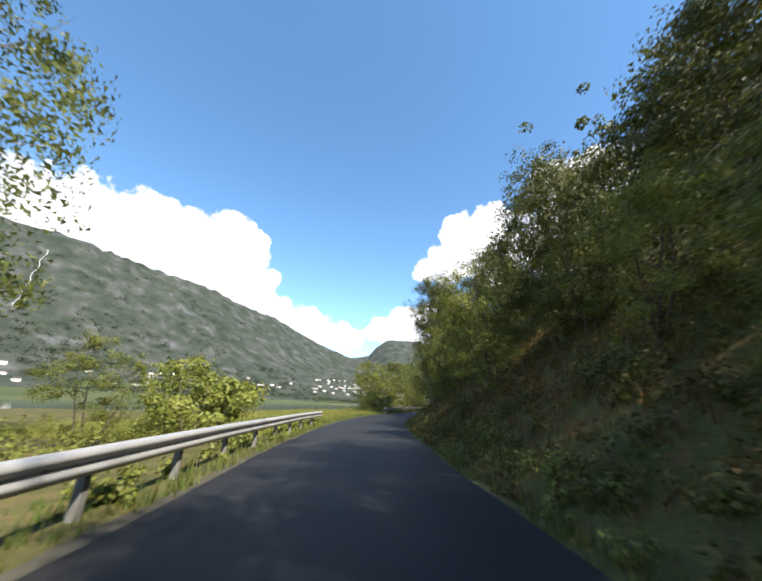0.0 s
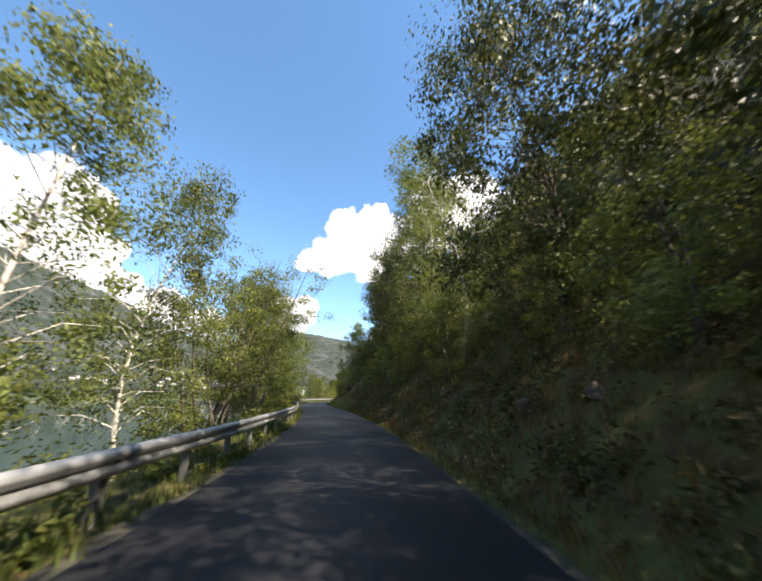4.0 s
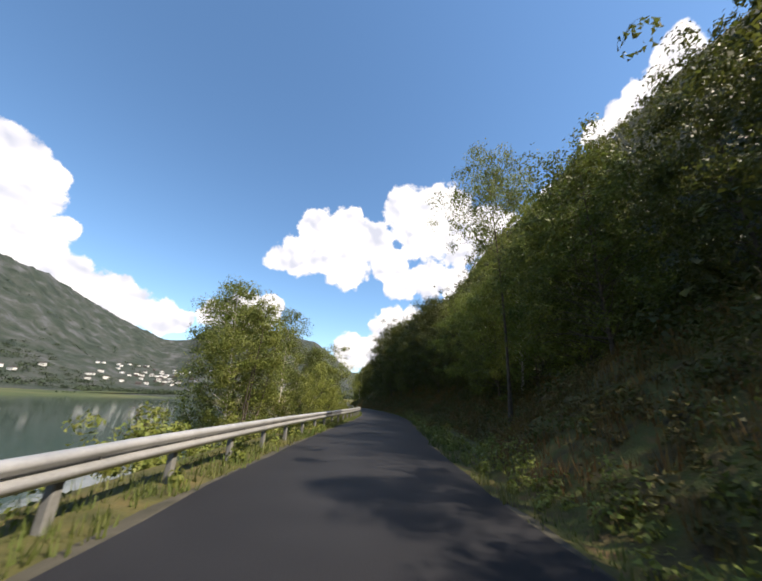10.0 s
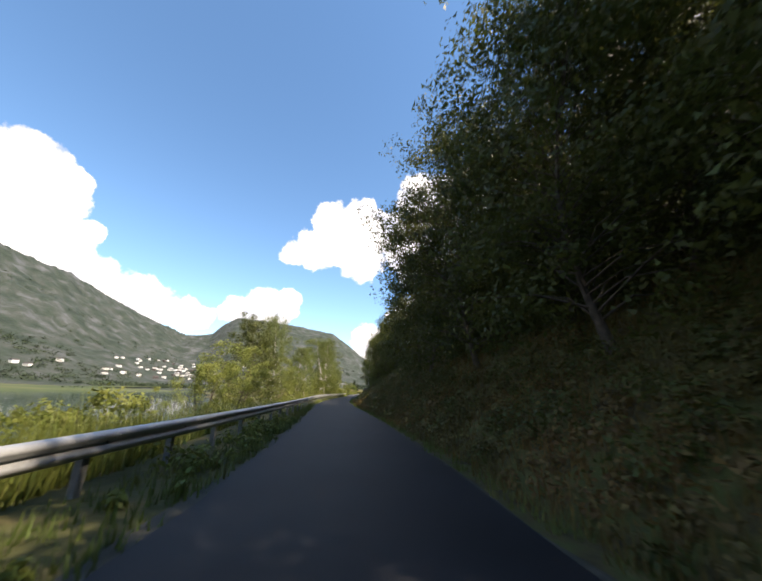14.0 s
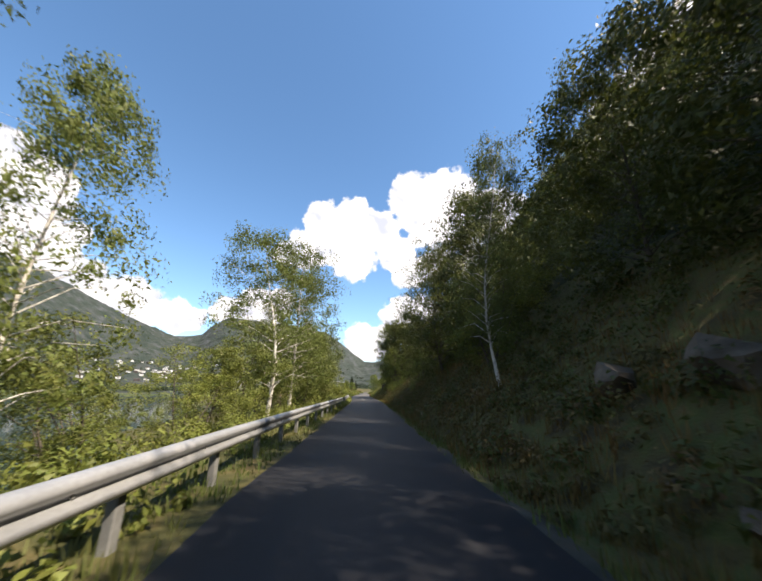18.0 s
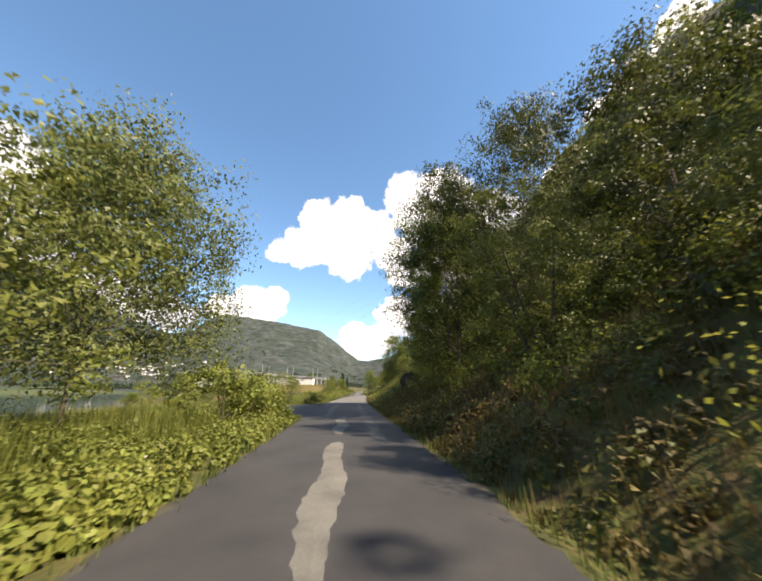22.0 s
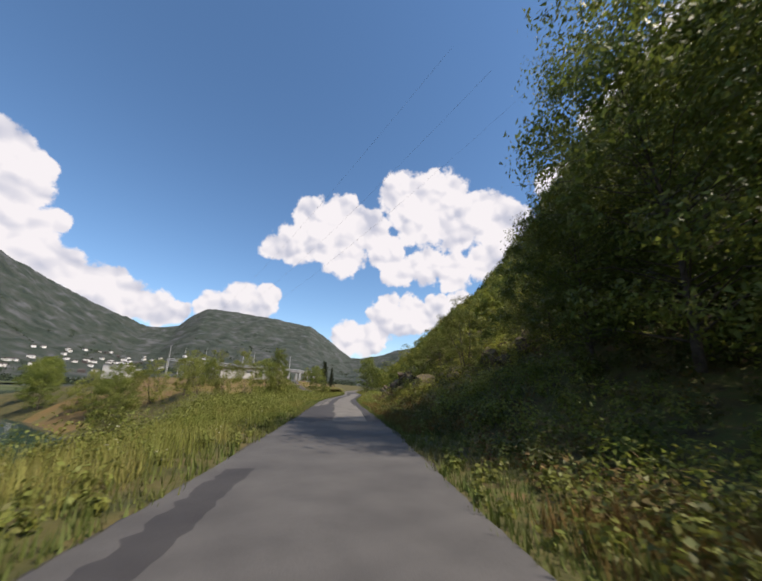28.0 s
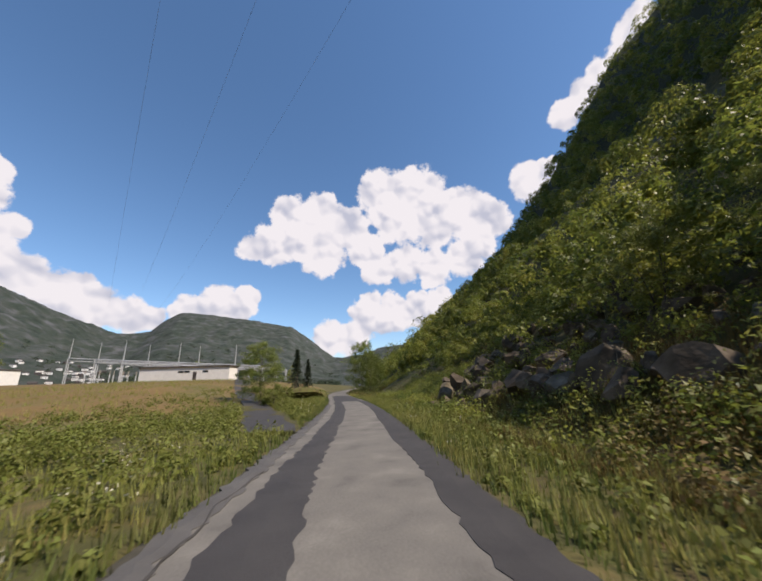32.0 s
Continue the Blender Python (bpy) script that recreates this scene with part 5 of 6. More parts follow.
# ---- guard rails ----
def make_rail(s0, s1, label):
    ob = thing("guard_rail", label, "guard rail", "guard rails along the lake side")
    prof = [(0.0, 0.44), (0.045, 0.46), (0.075, 0.50), (0.075, 0.535), (0.02, 0.575), (0.02, 0.605), (0.075, 0.645), (0.075, 0.68), (0.045, 0.72), (0.0, 0.74)]
    back = [(a - 0.012, z) for a, z in reversed(prof)]
    head = bmesh.new()
    bmesh.ops.create_cone(head, cap_ends=True, segments=8, radius1=0.021, radius2=0.012, depth=0.016, matrix=Matrix.Rotation(radians(90), 4, "Y"))
    bolt = bpy.data.meshes.new("bolt")
    head.to_mesh(bolt)
    head.free()
    bolt.materials.append(M["post"])
    ring = prof + back
    n = max(1, round((s1 - s0) / 4.0))
    for i in range(n):
        a, b = s0 + (s1 - s0) * i / n, s0 + (s1 - s0) * (i + 1) / n
        ss = np.linspace(a, b + 0.12, 4)
        V = []
        for j, s in enumerate(ss):
            for d, z in ring:
                x, y = line(s, table(s, RAIL) + d + (0.006 if j == 3 else 0))
                V.append((x, y, z))
        k = len(ring)
        F = [(j * k + q, j * k + (q + 1) % k, (j + 1) * k + (q + 1) % k, (j + 1) * k + q) for j in range(3) for q in range(k)]
        o = new("beam", raw_mesh("beam", np.array(V), np.array(F), M["steel"]))
        o.parent = ob
        for s in (a + 0.3, (a + b) / 2 + 0.3):
            x, y = line(s, table(s, RAIL) + 0.028)
            knob = new("bolt", bolt)
            knob.parent = o
            knob.matrix_basis = pose(float(x), float(y), 0.59, 0, 0, -math.degrees(heading(s)))
    post = bmesh.new()
    box(post, -0.05, 0.05, -0.06, 0.06, -1.0, 0.70)
    bmesh.ops.bevel(post, geom=post.edges[:], offset=0.012, segments=1, affect="EDGES")
    first = None
    for s in np.arange(s0 + 0.3, s1, 2.0):
        x, y = line(s, table(s, RAIL) - 0.08)
        if first is None:
            first = part("post", post, M["post"], ob)
            o = first
        else:
            o = first.copy()
            scene.collection.objects.link(o)
        o.matrix_basis = pose(float(x), float(y), 0, 0, 0, -math.degrees(heading(s)))
    return ob


make_rail(-30, 20, "galvanised steel guard rail ending in the meadow grass")
make_rail(46, 182.5, "long galvanised steel guard rail above the lake")
make_rail(186, 268, "weathered steel guard rail under the birches")
make_rail(271.5, 284.5, "short steel guard rail half hidden in weeds")


# ---- rocks ----
def rock_mesh(seed, cuts=15):
    """An angular block: a ball cut by random planes, roughened."""
    rng = random.Random(seed)
    bm = bmesh.new()
    bmesh.ops.create_icosphere(bm, subdivisions=2, radius=0.62)
    for _ in range(cuts):
        n = Vector((rng.gauss(0, 1), rng.gauss(0, 1), rng.gauss(0, 0.8))).normalized()
        res = bmesh.ops.bisect_plane(bm, geom=bm.verts[:] + bm.edges[:] + bm.faces[:], plane_co=n * rng.uniform(0.27, 0.43), plane_no=n, clear_outer=True)
        edges = [e for e in res["geom_cut"] if isinstance(e, bmesh.types.BMEdge)]
        bmesh.ops.contextual_create(bm, geom=edges) if edges else None
    for v in bm.verts:
        v.co += Vector(noise.noise_vector(v.co * 3 + Vector((seed, 0, 0)))) * 0.035
    me = bpy.data.meshes.new("rock")
    bm.to_mesh(me)
    bm.free()
    me.materials.append(M["rock"])
    return me


ROCKS = [rock_mesh(i) for i in range(9)]
_rk = random.Random(17)


def rock(s, l, size, dz=0.0, squash=0.75, label="", name="rock", parent=None):
    ob = new(name, ROCKS[_rk.randrange(9)])
    at = spot(s, l, dz)
    ob.matrix_basis = Matrix.Translation(at) @ pose(0, 0, 0, _rk.uniform(-25, 25), _rk.uniform(-25, 25), _rk.uniform(0, 360)) @ Matrix.Diagonal((size * _rk.uniform(0.8, 1.3), size * _rk.uniform(0.8, 1.2), size * squash, 1))
    if parent is None:
        tagged(ob, label or "angular grey rock lying on the bank", "rock", "rocks on the bank")
    else:
        ob.parent = parent
    return ob


for s, l, z, dz in [(373, -13.5, 3.6, 0.2), (376, -15.5, 4.2, 0.1), (370.5, -12.8, 2.4, 0.0), (379, -17.5, 3.6, 0.0)]:
    rock(s, l, z, dz, 0.42, "smooth pale grey rock outcrop above the lake shore", "rock_outcrop")
for s, l, z in [(308.6, 4.6, 1.3), (309.8, 5.0, 1.5), (311.2, 4.6, 0.8), (312.6, 5.3, 0.7)]:
    rock(s, l, z, 0.1, 0.9, "brown overgrown boulder in the bank", "boulder")
wall = thing("stone_revetment", "rough dry-laid revetment of large grey stones in the cut bank", "stone wall")
for row in range(5):
    for i in range(12 - row):
        rock(132.0 + i * 0.47 + row * 0.25 + _rk.uniform(-0.1, 0.1), 3.0 + row * 0.3, _rk.uniform(0.4, 0.7) - 0.03 * row, 0.06 + 0.04 * row, 0.62, parent=wall, name="stone")
for s, l, z, dz in [(120.5, 3.7, 0.8, 0.3), (121.6, 4.4, 0.8, 0.2), (118, 5.6, 1.2, 0.2), (240.5, 4.2, 1.0, 0.1), (242.6, 4.6, 1.2, 0.1), (244.4, 4.4, 0.9, 0.1),
                    (416, 5.0, 0.9, 0.3), (417.3, 5.3, 1.1, 0.7), (415.4, 5.9, 0.9, 0.5), (418.3, 4.8, 0.8, 0.2), (418.6, 6.0, 1.0, 0.8), (416.6, 5.8, 1.0, 0.9), (414.6, 5.2, 0.6, 0.2)]:
    rock(s, l, z, dz, 0.95, "large mossy grey boulder at the road edge", "boulder")
for _ in range(70):
    rock(_rk.uniform(226, 243), _rk.uniform(2.5, 4.6), _rk.uniform(0.15, 0.45), 0.05)
for _ in range(60):
    s = _rk.uniform(376, 424)
    l = 5.0 + 13 * _rk.random() ** 1.4
    rock(s, l, _rk.uniform(0.3, 0.8), 0.1)
for _ in range(24):
    rock(_rk.uniform(400, 412), _rk.uniform(5.6, 11.5), _rk.uniform(0.25, 0.7), _rk.uniform(0.0, 0.2), 0.9)


def rock_outcrop(s0, s1):
    """A broken overhanging face with a mossy sloping top."""
    ob = thing("rock_outcrop", "broken brown rock outcrop with a mossy top above the road", "rock outcrop")
    prof = [(4.9, 0.1), (5.5, 0.45), (6.3, 0.85), (6.6, 1.2), (6.7, 1.6), (6.7, 2.0), (6.75, 2.3), (7.0, 2.6), (7.6, 3.2), (8.6, 4.0), (10.0, 5.0), (11.4, 5.9), (13.2, 6.9), (14.5, 7.0)]
    k = np.linspace(0, len(prof) - 1, 92)
    pl, pz = np.interp(k, range(len(prof)), [p[0] for p in prof]), np.interp(k, range(len(prof)), [p[1] for p in prof])
    ss = np.arange(s0, s1, 0.13)
    V = []
    for s in ss:
        end = min(1.0, (s - s0) / 2.5, (s1 - s) / 4.0)
        for l, z in zip(pl, pz):
            l2 = l + (1 - end) * 2.2
            x, y = line(s, l2)
            g = float(height(s, l2))
            p = Vector((float(x), float(y), g * 0.35 + (z - 0.35 * g) * (0.35 + 0.65 * end) if z > 0.6 else z))
            q = Vector((p.x * 1.1 + 0.4 * p.z, p.y * 1.1, p.z * 1.9 + 0.5 * p.x))
            step = noise.cell_vector(q) - Vector((0.5, 0.5, 0.5))
            fine = noise.cell_vector(q * 2.7) - Vector((0.5, 0.5, 0.5))
            V.append(p + step * 0.46 + fine * 0.24 + Vector(noise.noise_vector(p * 2.0)) * 0.08)
    n, m = len(ss), len(pl)
    i = np.arange(n - 1)[:, None] * m + np.arange(m - 1)[None]
    F = np.stack([i, i + m, i + m + 1, i + 1], -1).reshape(-1, 4)
    cut = 47
    col = np.tile(np.arange(m - 1), n - 1)
    for name, keep, mat, label in (("rock_face", col < cut, "brown_rock", "dark fractured overhanging face"), ("rock_top", col >= cut, "mossy_rock", "moss-grown sloping top")):
        o = new(name, raw_mesh(name, np.array(V), F[keep], M[mat]))
        o.parent = ob
        o["label"] = label


rock_outcrop(384.5, 401.5)
for _ in range(40):
    s, l = _rk.uniform(385.5, 398), _rk.uniform(7.2, 12.5)
    rock(s, l, _rk.uniform(0.35, 0.9), 2.9 + 0.68 * (l - 7.3) - float(height(s, l)), 0.7, "broken brown block on the mossy top of the outcrop")
for _ in range(46):
    rock(_rk.uniform(385, 398), _rk.uniform(4.4, 6.4), _rk.uniform(0.3, 0.85), _rk.uniform(0.0, 0.25), 0.8, "tumbled angular grey block below the outcrop")
for s, l, size, dz in [(381.2, 6.2, 1.7, 0.25), (382.4, 6.9, 1.2, 0.1), (380.4, 6.6, 1.0, 0.0)]:
    rock(s, l, size, dz, 0.9, "large pale angular boulder among weeds below the slope", "boulder")
for s, l, size, dz in [(404, 6.6, 1.4, 0.2), (405.5, 6.2, 1.1, 0.1), (407, 6.8, 1.6, 0.3), (408.6, 6.0, 1.2, 0.2), (410.5, 6.4, 1.5, 0.3), (412.4, 5.8, 1.1, 0.2), (397.2, 6.2, 1.3, 0.4), (398.6, 6.5, 1.5, 0.6), (399.8, 6.0, 1.0, 0.2), (398.2, 6.9, 1.2, 1.5)]:
    rock(s, l, size, dz, 0.85, "grey broken block jutting from the weedy slope", "boulder")
for _ in range(60):
    rock(_rk.uniform(405, 421), 6.0 + 7.5 * _rk.random() ** 1.3, _rk.uniform(0.5, 1.4), _rk.uniform(0.1, 0.4), 0.8, "broken grey-brown block in the rubble slope")
for _ in range(44):
    rock(_rk.uniform(372, 386), 6.2 + 6.0 * _rk.random(), _rk.uniform(0.4, 1.3), _rk.uniform(0.1, 0.4), 0.8, "broken brown block among shrubs on the slope")
for _ in range(24):
    rock(_rk.uniform(60, 124), _rk.uniform(2.8, 4.2), _rk.uniform(0.3, 0.8), 0.05)


# ---- road repairs and painted shade on the worn stretch ----
def wavy(a, b, k, seed):
    return lambda s: a + b * np.sin(s * k + seed) + 0.025 * np.sin(s * 1.1 + seed * 3)


def patch(s0, s1, l0, l1, seed, mat="patch", z=0.0, ragged=0.07):
    tagged(new("road_patch", strip("road_patch", s0, s1, l0, l1, z, M[mat], 0.16, ragged * 0.8, seed, 0.03)), "darker strip of asphalt repair or painted tree shade in the worn lane", "road patch", kind="structure")


def bulge(a, b, l0, depth, power=1.0, seed=0.0):
    """An edge that starts and ends at l0 and swings out by depth between a and b."""
    return lambda s: l0 + depth * np.sin(np.clip((s - a) / (b - a), 0, 1) * 3.1415) ** power + 0.07 * np.sin(s * 1.7 + seed)


patch(283, 318, left(0.07), right(0.07), 7, "patch", z=0.004)
patch(285.5, 292, bulge(285.5, 292, -0.35, -0.3, 0.25), bulge(285.5, 292, -0.2, 0.35, 0.25, 2), 21, "old_asphalt", z=0.009, ragged=0.03)
patch(293.5, 300, bulge(293.5, 300, -0.3, -0.35, 0.3), bulge(293.5, 300, -0.2, 0.4, 0.3, 1), 22, "old_asphalt", z=0.009, ragged=0.03)
patch(292, 319, bulge(292, 319, 0.85, -0.22, 0.3, 3), bulge(292, 319, 0.9, 0.2, 0.3, 1), 23, "old_patch", z=0.009, ragged=0.1)
patch(300, 319, bulge(300, 319, -1.0, -0.2, 0.3, 2), bulge(300, 319, -0.95, 0.2, 0.3, 5), 24, "old_patch", z=0.009, ragged=0.1)
patch(344.5, 362, left(0.07), lambda s: -2.0 + 0.95 * np.clip((s - 344.5) / 9, 0, 1) ** 0.8 + 0.07 * np.sin(s * 1.7), 6, z=0.006)
# full-width band: old asphalt plus the roadside tree's shade, painted in
patch(358.5, 370, left(0.07), right(0.07), 25, "old_patch", z=0.010, ragged=0.02)
patch(369.5, 381, left(0.07), lambda s: -0.35 - 0.25 * np.clip((s - 369) / 12, 0, 1) + 0.09 * np.sin(s * 1.3), 26, z=0.006, ragged=0.1)
patch(380.5, 398, lambda s: -1.85 + 0.75 * np.clip((s - 380) / 4, 0, 1) + 0.06 * np.sin(s), wavy(-0.55, 0.08, 0.5, 1), 3, z=0.007)
patch(397.5, 430, wavy(-1.25, 0.09, 0.2, 0), wavy(-0.6, 0.07, 0.3, 2), 4, z=0.006)
patch(369.5, 430, wavy(0.95, 0.08, 0.3, 1), right(0.09), 5, z=0.006, ragged=0.05)
patch(384, 425, left(0.09), left(-0.22), 27, "old_patch", z=0.008, ragged=0.09)
for k, (a, b, l) in enumerate([(380, 391, -1.55), (389, 397, -1.48), (397, 404, -1.6)]):
    patch(a, b, lambda s: l - 0.014 + 0.05 * np.sin(s * 1.9) + 0.03 * np.sin(s * 5.3 + k), lambda s: l + 0.012 + 0.05 * np.sin(s * 1.9) + 0.03 * np.sin(s * 5.3 + k), 60 + k, z=0.011, ragged=0.02)
patch(430, 452, wavy(-1.2, 0.1, 0.3, 0), wavy(1.3, 0.1, 0.3, 1), 10, z=0.006)

# lay-by and side tracks
tagged(new("layby", strip("layby", 19, 33, lambda s: -2.0 - 2.0 * np.sin(np.clip((s - 19) / 14, 0, 1) * 3.1415), left(-0.1), -0.012, M["gravel"], 0.7, 0.12, 12)), "bare sandy passing place at the road edge", "layby", kind="structure")
tagged(new("side_track", strip("side_track", 299, 317, lambda s: -2.3 - 3.4 * np.sin(np.clip((s - 299) / 18, 0, 1) * 3.1415), left(-0.1), -0.008, M["patch"], 0.6, 0.1, 13)), "dark side track leaving the road", "track", kind="structure")


def branch_track():
    """The pale track that leaves on the bank side, narrowing as it goes."""
    rng = np.random.default_rng(14)
    V, n = [], 25
    ls = np.linspace(1.25, 13, 48)
    for l in ls:
        a, b = float(track_near(l)) + rng.uniform(-0.12, 0.12), float(track_far(l)) + rng.uniform(-0.12, 0.12)
        for i in range(n):
            x, y = line(a + (b - a) * i / (n - 1), l)
            V.append((float(x), float(y), -0.006 + 0.008 * math.sin(math.pi * i / (n - 1)) - (0.05 if i in (0, n - 1) else 0) - 0.03 * max(0.0, 1 - (l - 1.25) / 0.5)))
    i = np.arange(len(ls) - 1)[:, None] * n + np.arange(n - 1)[None]
    F = np.stack([i, i + 1, i + n + 1, i + n], -1).reshape(-1, 4)
    tagged(new("side_track", raw_mesh("side_track", np.array(V), F, M["old_asphalt"])), "pale worn track leaving the road towards the hillside", "track", kind="structure")


branch_track()
tagged(new("layby", strip("layby", 335, 347, lambda s: -2.1 - 2.0 * np.sin(np.clip((s - 335) / 12, 0, 1) * 3.1415), left(-0.1), 0.012, M["gravel"], 0.4, 0.12, 16)), "bare sandy pull-in at the edge of the worn road", "layby", kind="structure")


# ---- warning sign on the bank, seen from behind ----
def road_sign(s, l, tall):
    ob = thing("road_sign", "unpainted back of a triangular warning sign on a grey pole", "road sign")
    at = spot(s, l, 0)
    ob.matrix_basis = pose(at.x, at.y, at.z, 0, 0, -math.degrees(heading(s)))
    V, F = tube([(0, 0, -0.4), (0, 0, tall)], [0.04, 0.04], 10)
    o = new("pole", raw_mesh("pole", V, F, M["post"], True))
    o.parent = ob
    bm = bmesh.new()
    for y in (0.05, 0.062):
        bm.faces.new([bm.verts.new((x, y, z)) for x, z in ((-0.45, tall - 0.78), (0.45, tall - 0.78), (0.03, tall), (-0.03, tall))])
    bm.verts.ensure_lookup_table()
    for i in range(4):
        j = (i + 1) % 4
        bm.faces.new([bm.verts[k] for k in (i, j, j + 4, i + 4)])
    upper = part("triangle_plate", bm, M["sign_back"], ob)
    bm = bmesh.new()
    box(bm, -0.45, 0.45, 0.05, 0.062, tall - 1.22, tall - 0.82)
    lower = part("lower_plate", bm, M["sign_back"], ob)
    for plate, z in ((upper, tall - 0.72), (lower, tall - 1.0)):
        bm = bmesh.new()
        box(bm, -0.09, 0.09, -0.05, 0.055, z - 0.025, z + 0.025)
        part("clamp", bm, M["post"], plate)


road_sign(322.3, 8.2, 3.7)


# ---- power poles ----
def power_poles(s, l, tall, apart=1.5):
    ob = thing("power_pole_pair", "pair of pale wooden power poles joined by a crossarm", "power pole")
    at = spot(s, l)
    ob.matrix_basis = pose(at.x, at.y, at.z, 0, 0, -math.degrees(heading(s)))
    for k in (-1, 1):
        V, F = tube([(k * apart / 2, 0, -0.5), (k * apart / 2 + 0.03, 0, tall * 0.5), (k * apart / 2 + 0.05, 0, tall)], [0.15, 0.13, 0.10], 12)
        o = new("pole", raw_mesh("pole", V, F, M["pole"], True))
        o.parent = ob
    bm = bmesh.new()
    box(bm, -apart / 2 - 0.75, apart / 2 + 0.75, -0.07, 0.07, tall - 0.22, tall - 0.06)
    arm = part("crossarm", bm, M["bark"], ob)
    for x in (-apart / 2 - 0.6, 0.0, apart / 2 + 0.6):
        bm = bmesh.new()
        for q in range(4):
            bmesh.ops.create_cone(bm, cap_ends=True, segments=8, radius1=0.075, radius2=0.05, depth=0.06, matrix=Matrix.Translation((x, 0, tall - 0.28 - q * 0.09)))
        part("insulator", bm, M["glass"], arm, "brown glass insulator string")
    return ob


power_poles(124.2, -9.4, 11.0)


# ---- the substation and its building ----
def frame_at(s, l, z):
    x, y = line(s, l)
    return pose(float(x), float(y), z, 0, 0, -math.degrees(0.48))


def substation():
    base = frame_at(496, -40, 4.6)
    ob = thing("substation_building", "low white substation building with a flat roof", "building")
    ob.matrix_basis = base
    bm = bmesh.new()
    box(bm, -13, 10, -3, 3, -1.5, 3.1)
    part("wall", bm, M["white"], ob)
    bm = bmesh.new()
    box(bm, -13.3, 10.3, -3.3, 3.3, 3.1, 3.4)
    part("roof", bm, M["roof"], ob, "dark flat roof edge")
    for x in (-2.5, -0.9, 3.8):
        bm = bmesh.new()
        box(bm, x - 0.7, x + 0.7, -3.06, -2.98, 1.7, 2.2)
        part("window", bm, M["glass"], ob)
    bm = bmesh.new()
    box(bm, 0.7, 1.6, -3.07, -2.98, -0.2, 1.9)
    part("door", bm, M["roof"], ob)
    # gantry rows run from the right end to the left end of the yard, rising with the ground
    right_end, left_end = Vector((146.9, 475.5, 8.0)), Vector((96.6, 509.6, 12.4))
    run = left_end - right_end
    back = Vector((run.y, -run.x, 0)).normalized() * (-1 if run.x > 0 else 1)
    for k in range(3):
        g = thing("switchyard_gantry", "pale grey steel lattice gantry of the switchyard", "gantry", "gantries of the switchyard")
        g.matrix_basis = Matrix.Translation(right_end + back * 10 * k)
        for q in range(8):
            p = run * (q / 7)
            bm = bmesh.new()
            for ax in (-0.22, 0.22):
                box(bm, p.x + ax - 0.1, p.x + ax + 0.1, p.y - 0.1, p.y + 0.1, p.z - 9.5, p.z)
            for z in np.arange(-7.5, -0.3, 0.9):
                box(bm, p.x - 0.22, p.x + 0.22, p.y - 0.04, p.y + 0.04, p.z + z, p.z + z + 0.1)
            part("column", bm, M["pale_steel"], g)
            if q % 2 and k < 2:
                V, F = tube([p, p + Vector((0, 0, 6.0))], [0.14, 0.05], 6)
                o = new("lightning_rod", raw_mesh("lightning_rod", V, F, M["pale_steel"]))
                o.parent = g
        for z in (0.0, -0.8):
            V, F = tube([Vector((0, 0, z)), run + Vector((0, 0, z))], [0.16, 0.16], 4)
            o = new("beam", raw_mesh("beam", V, F, M["pale_steel"]))
            o.parent = g
        bits = []
        for q in range(60):
            p = run * (q / 60)
            bits.append(tube([p, p + run / 60 + Vector((0, 0, -0.8))], [0.05, 0.05], 4))
        V, F = joined(bits)
        o = new("lattice", raw_mesh("lattice", V, F, M["pale_steel"]))
        o.parent = g
    for q in range(26):
        o = thing("switchgear", "grey switchgear post with insulators", "switchgear", "switchgear of the yard")
        p = right_end + run * ((q % 13 + 0.5) / 13) + back * (4 + 9 * (q // 13))
        o.matrix_basis = Matrix.Translation(p + Vector((0, 0, -6.8)))
        bm = bmesh.new()
        box(bm, -0.14, 0.14, -0.14, 0.14, -2.6, 2.4)
        part("stand", bm, M["pale_steel"], o)
        bm = bmesh.new()
        for z in range(5):
            bmesh.ops.create_cone(bm, cap_ends=True, segments=8, radius1=0.22, radius2=0.14, depth=0.2, matrix=Matrix.Translation((0, 0, 2.5 + z * 0.28)))
        part("insulator", bm, M["pole"], o)
    # second, smaller building
    ob = thing("transformer_house", "small white transformer house with a dark flat roof", "building")
    ob.matrix_basis = pose(77.5, 522.9, 5.2, 0, 0, -30)
    bm = bmesh.new()
    box(bm, -4.8, 4.8, -3, 3, -6, 4.2)
    part("wall", bm, M["white"], ob)
    bm = bmesh.new()
    box(bm, -5.0, 5.0, -3.2, 3.2, 4.2, 4.5)
    part("roof", bm, M["roof"], ob)


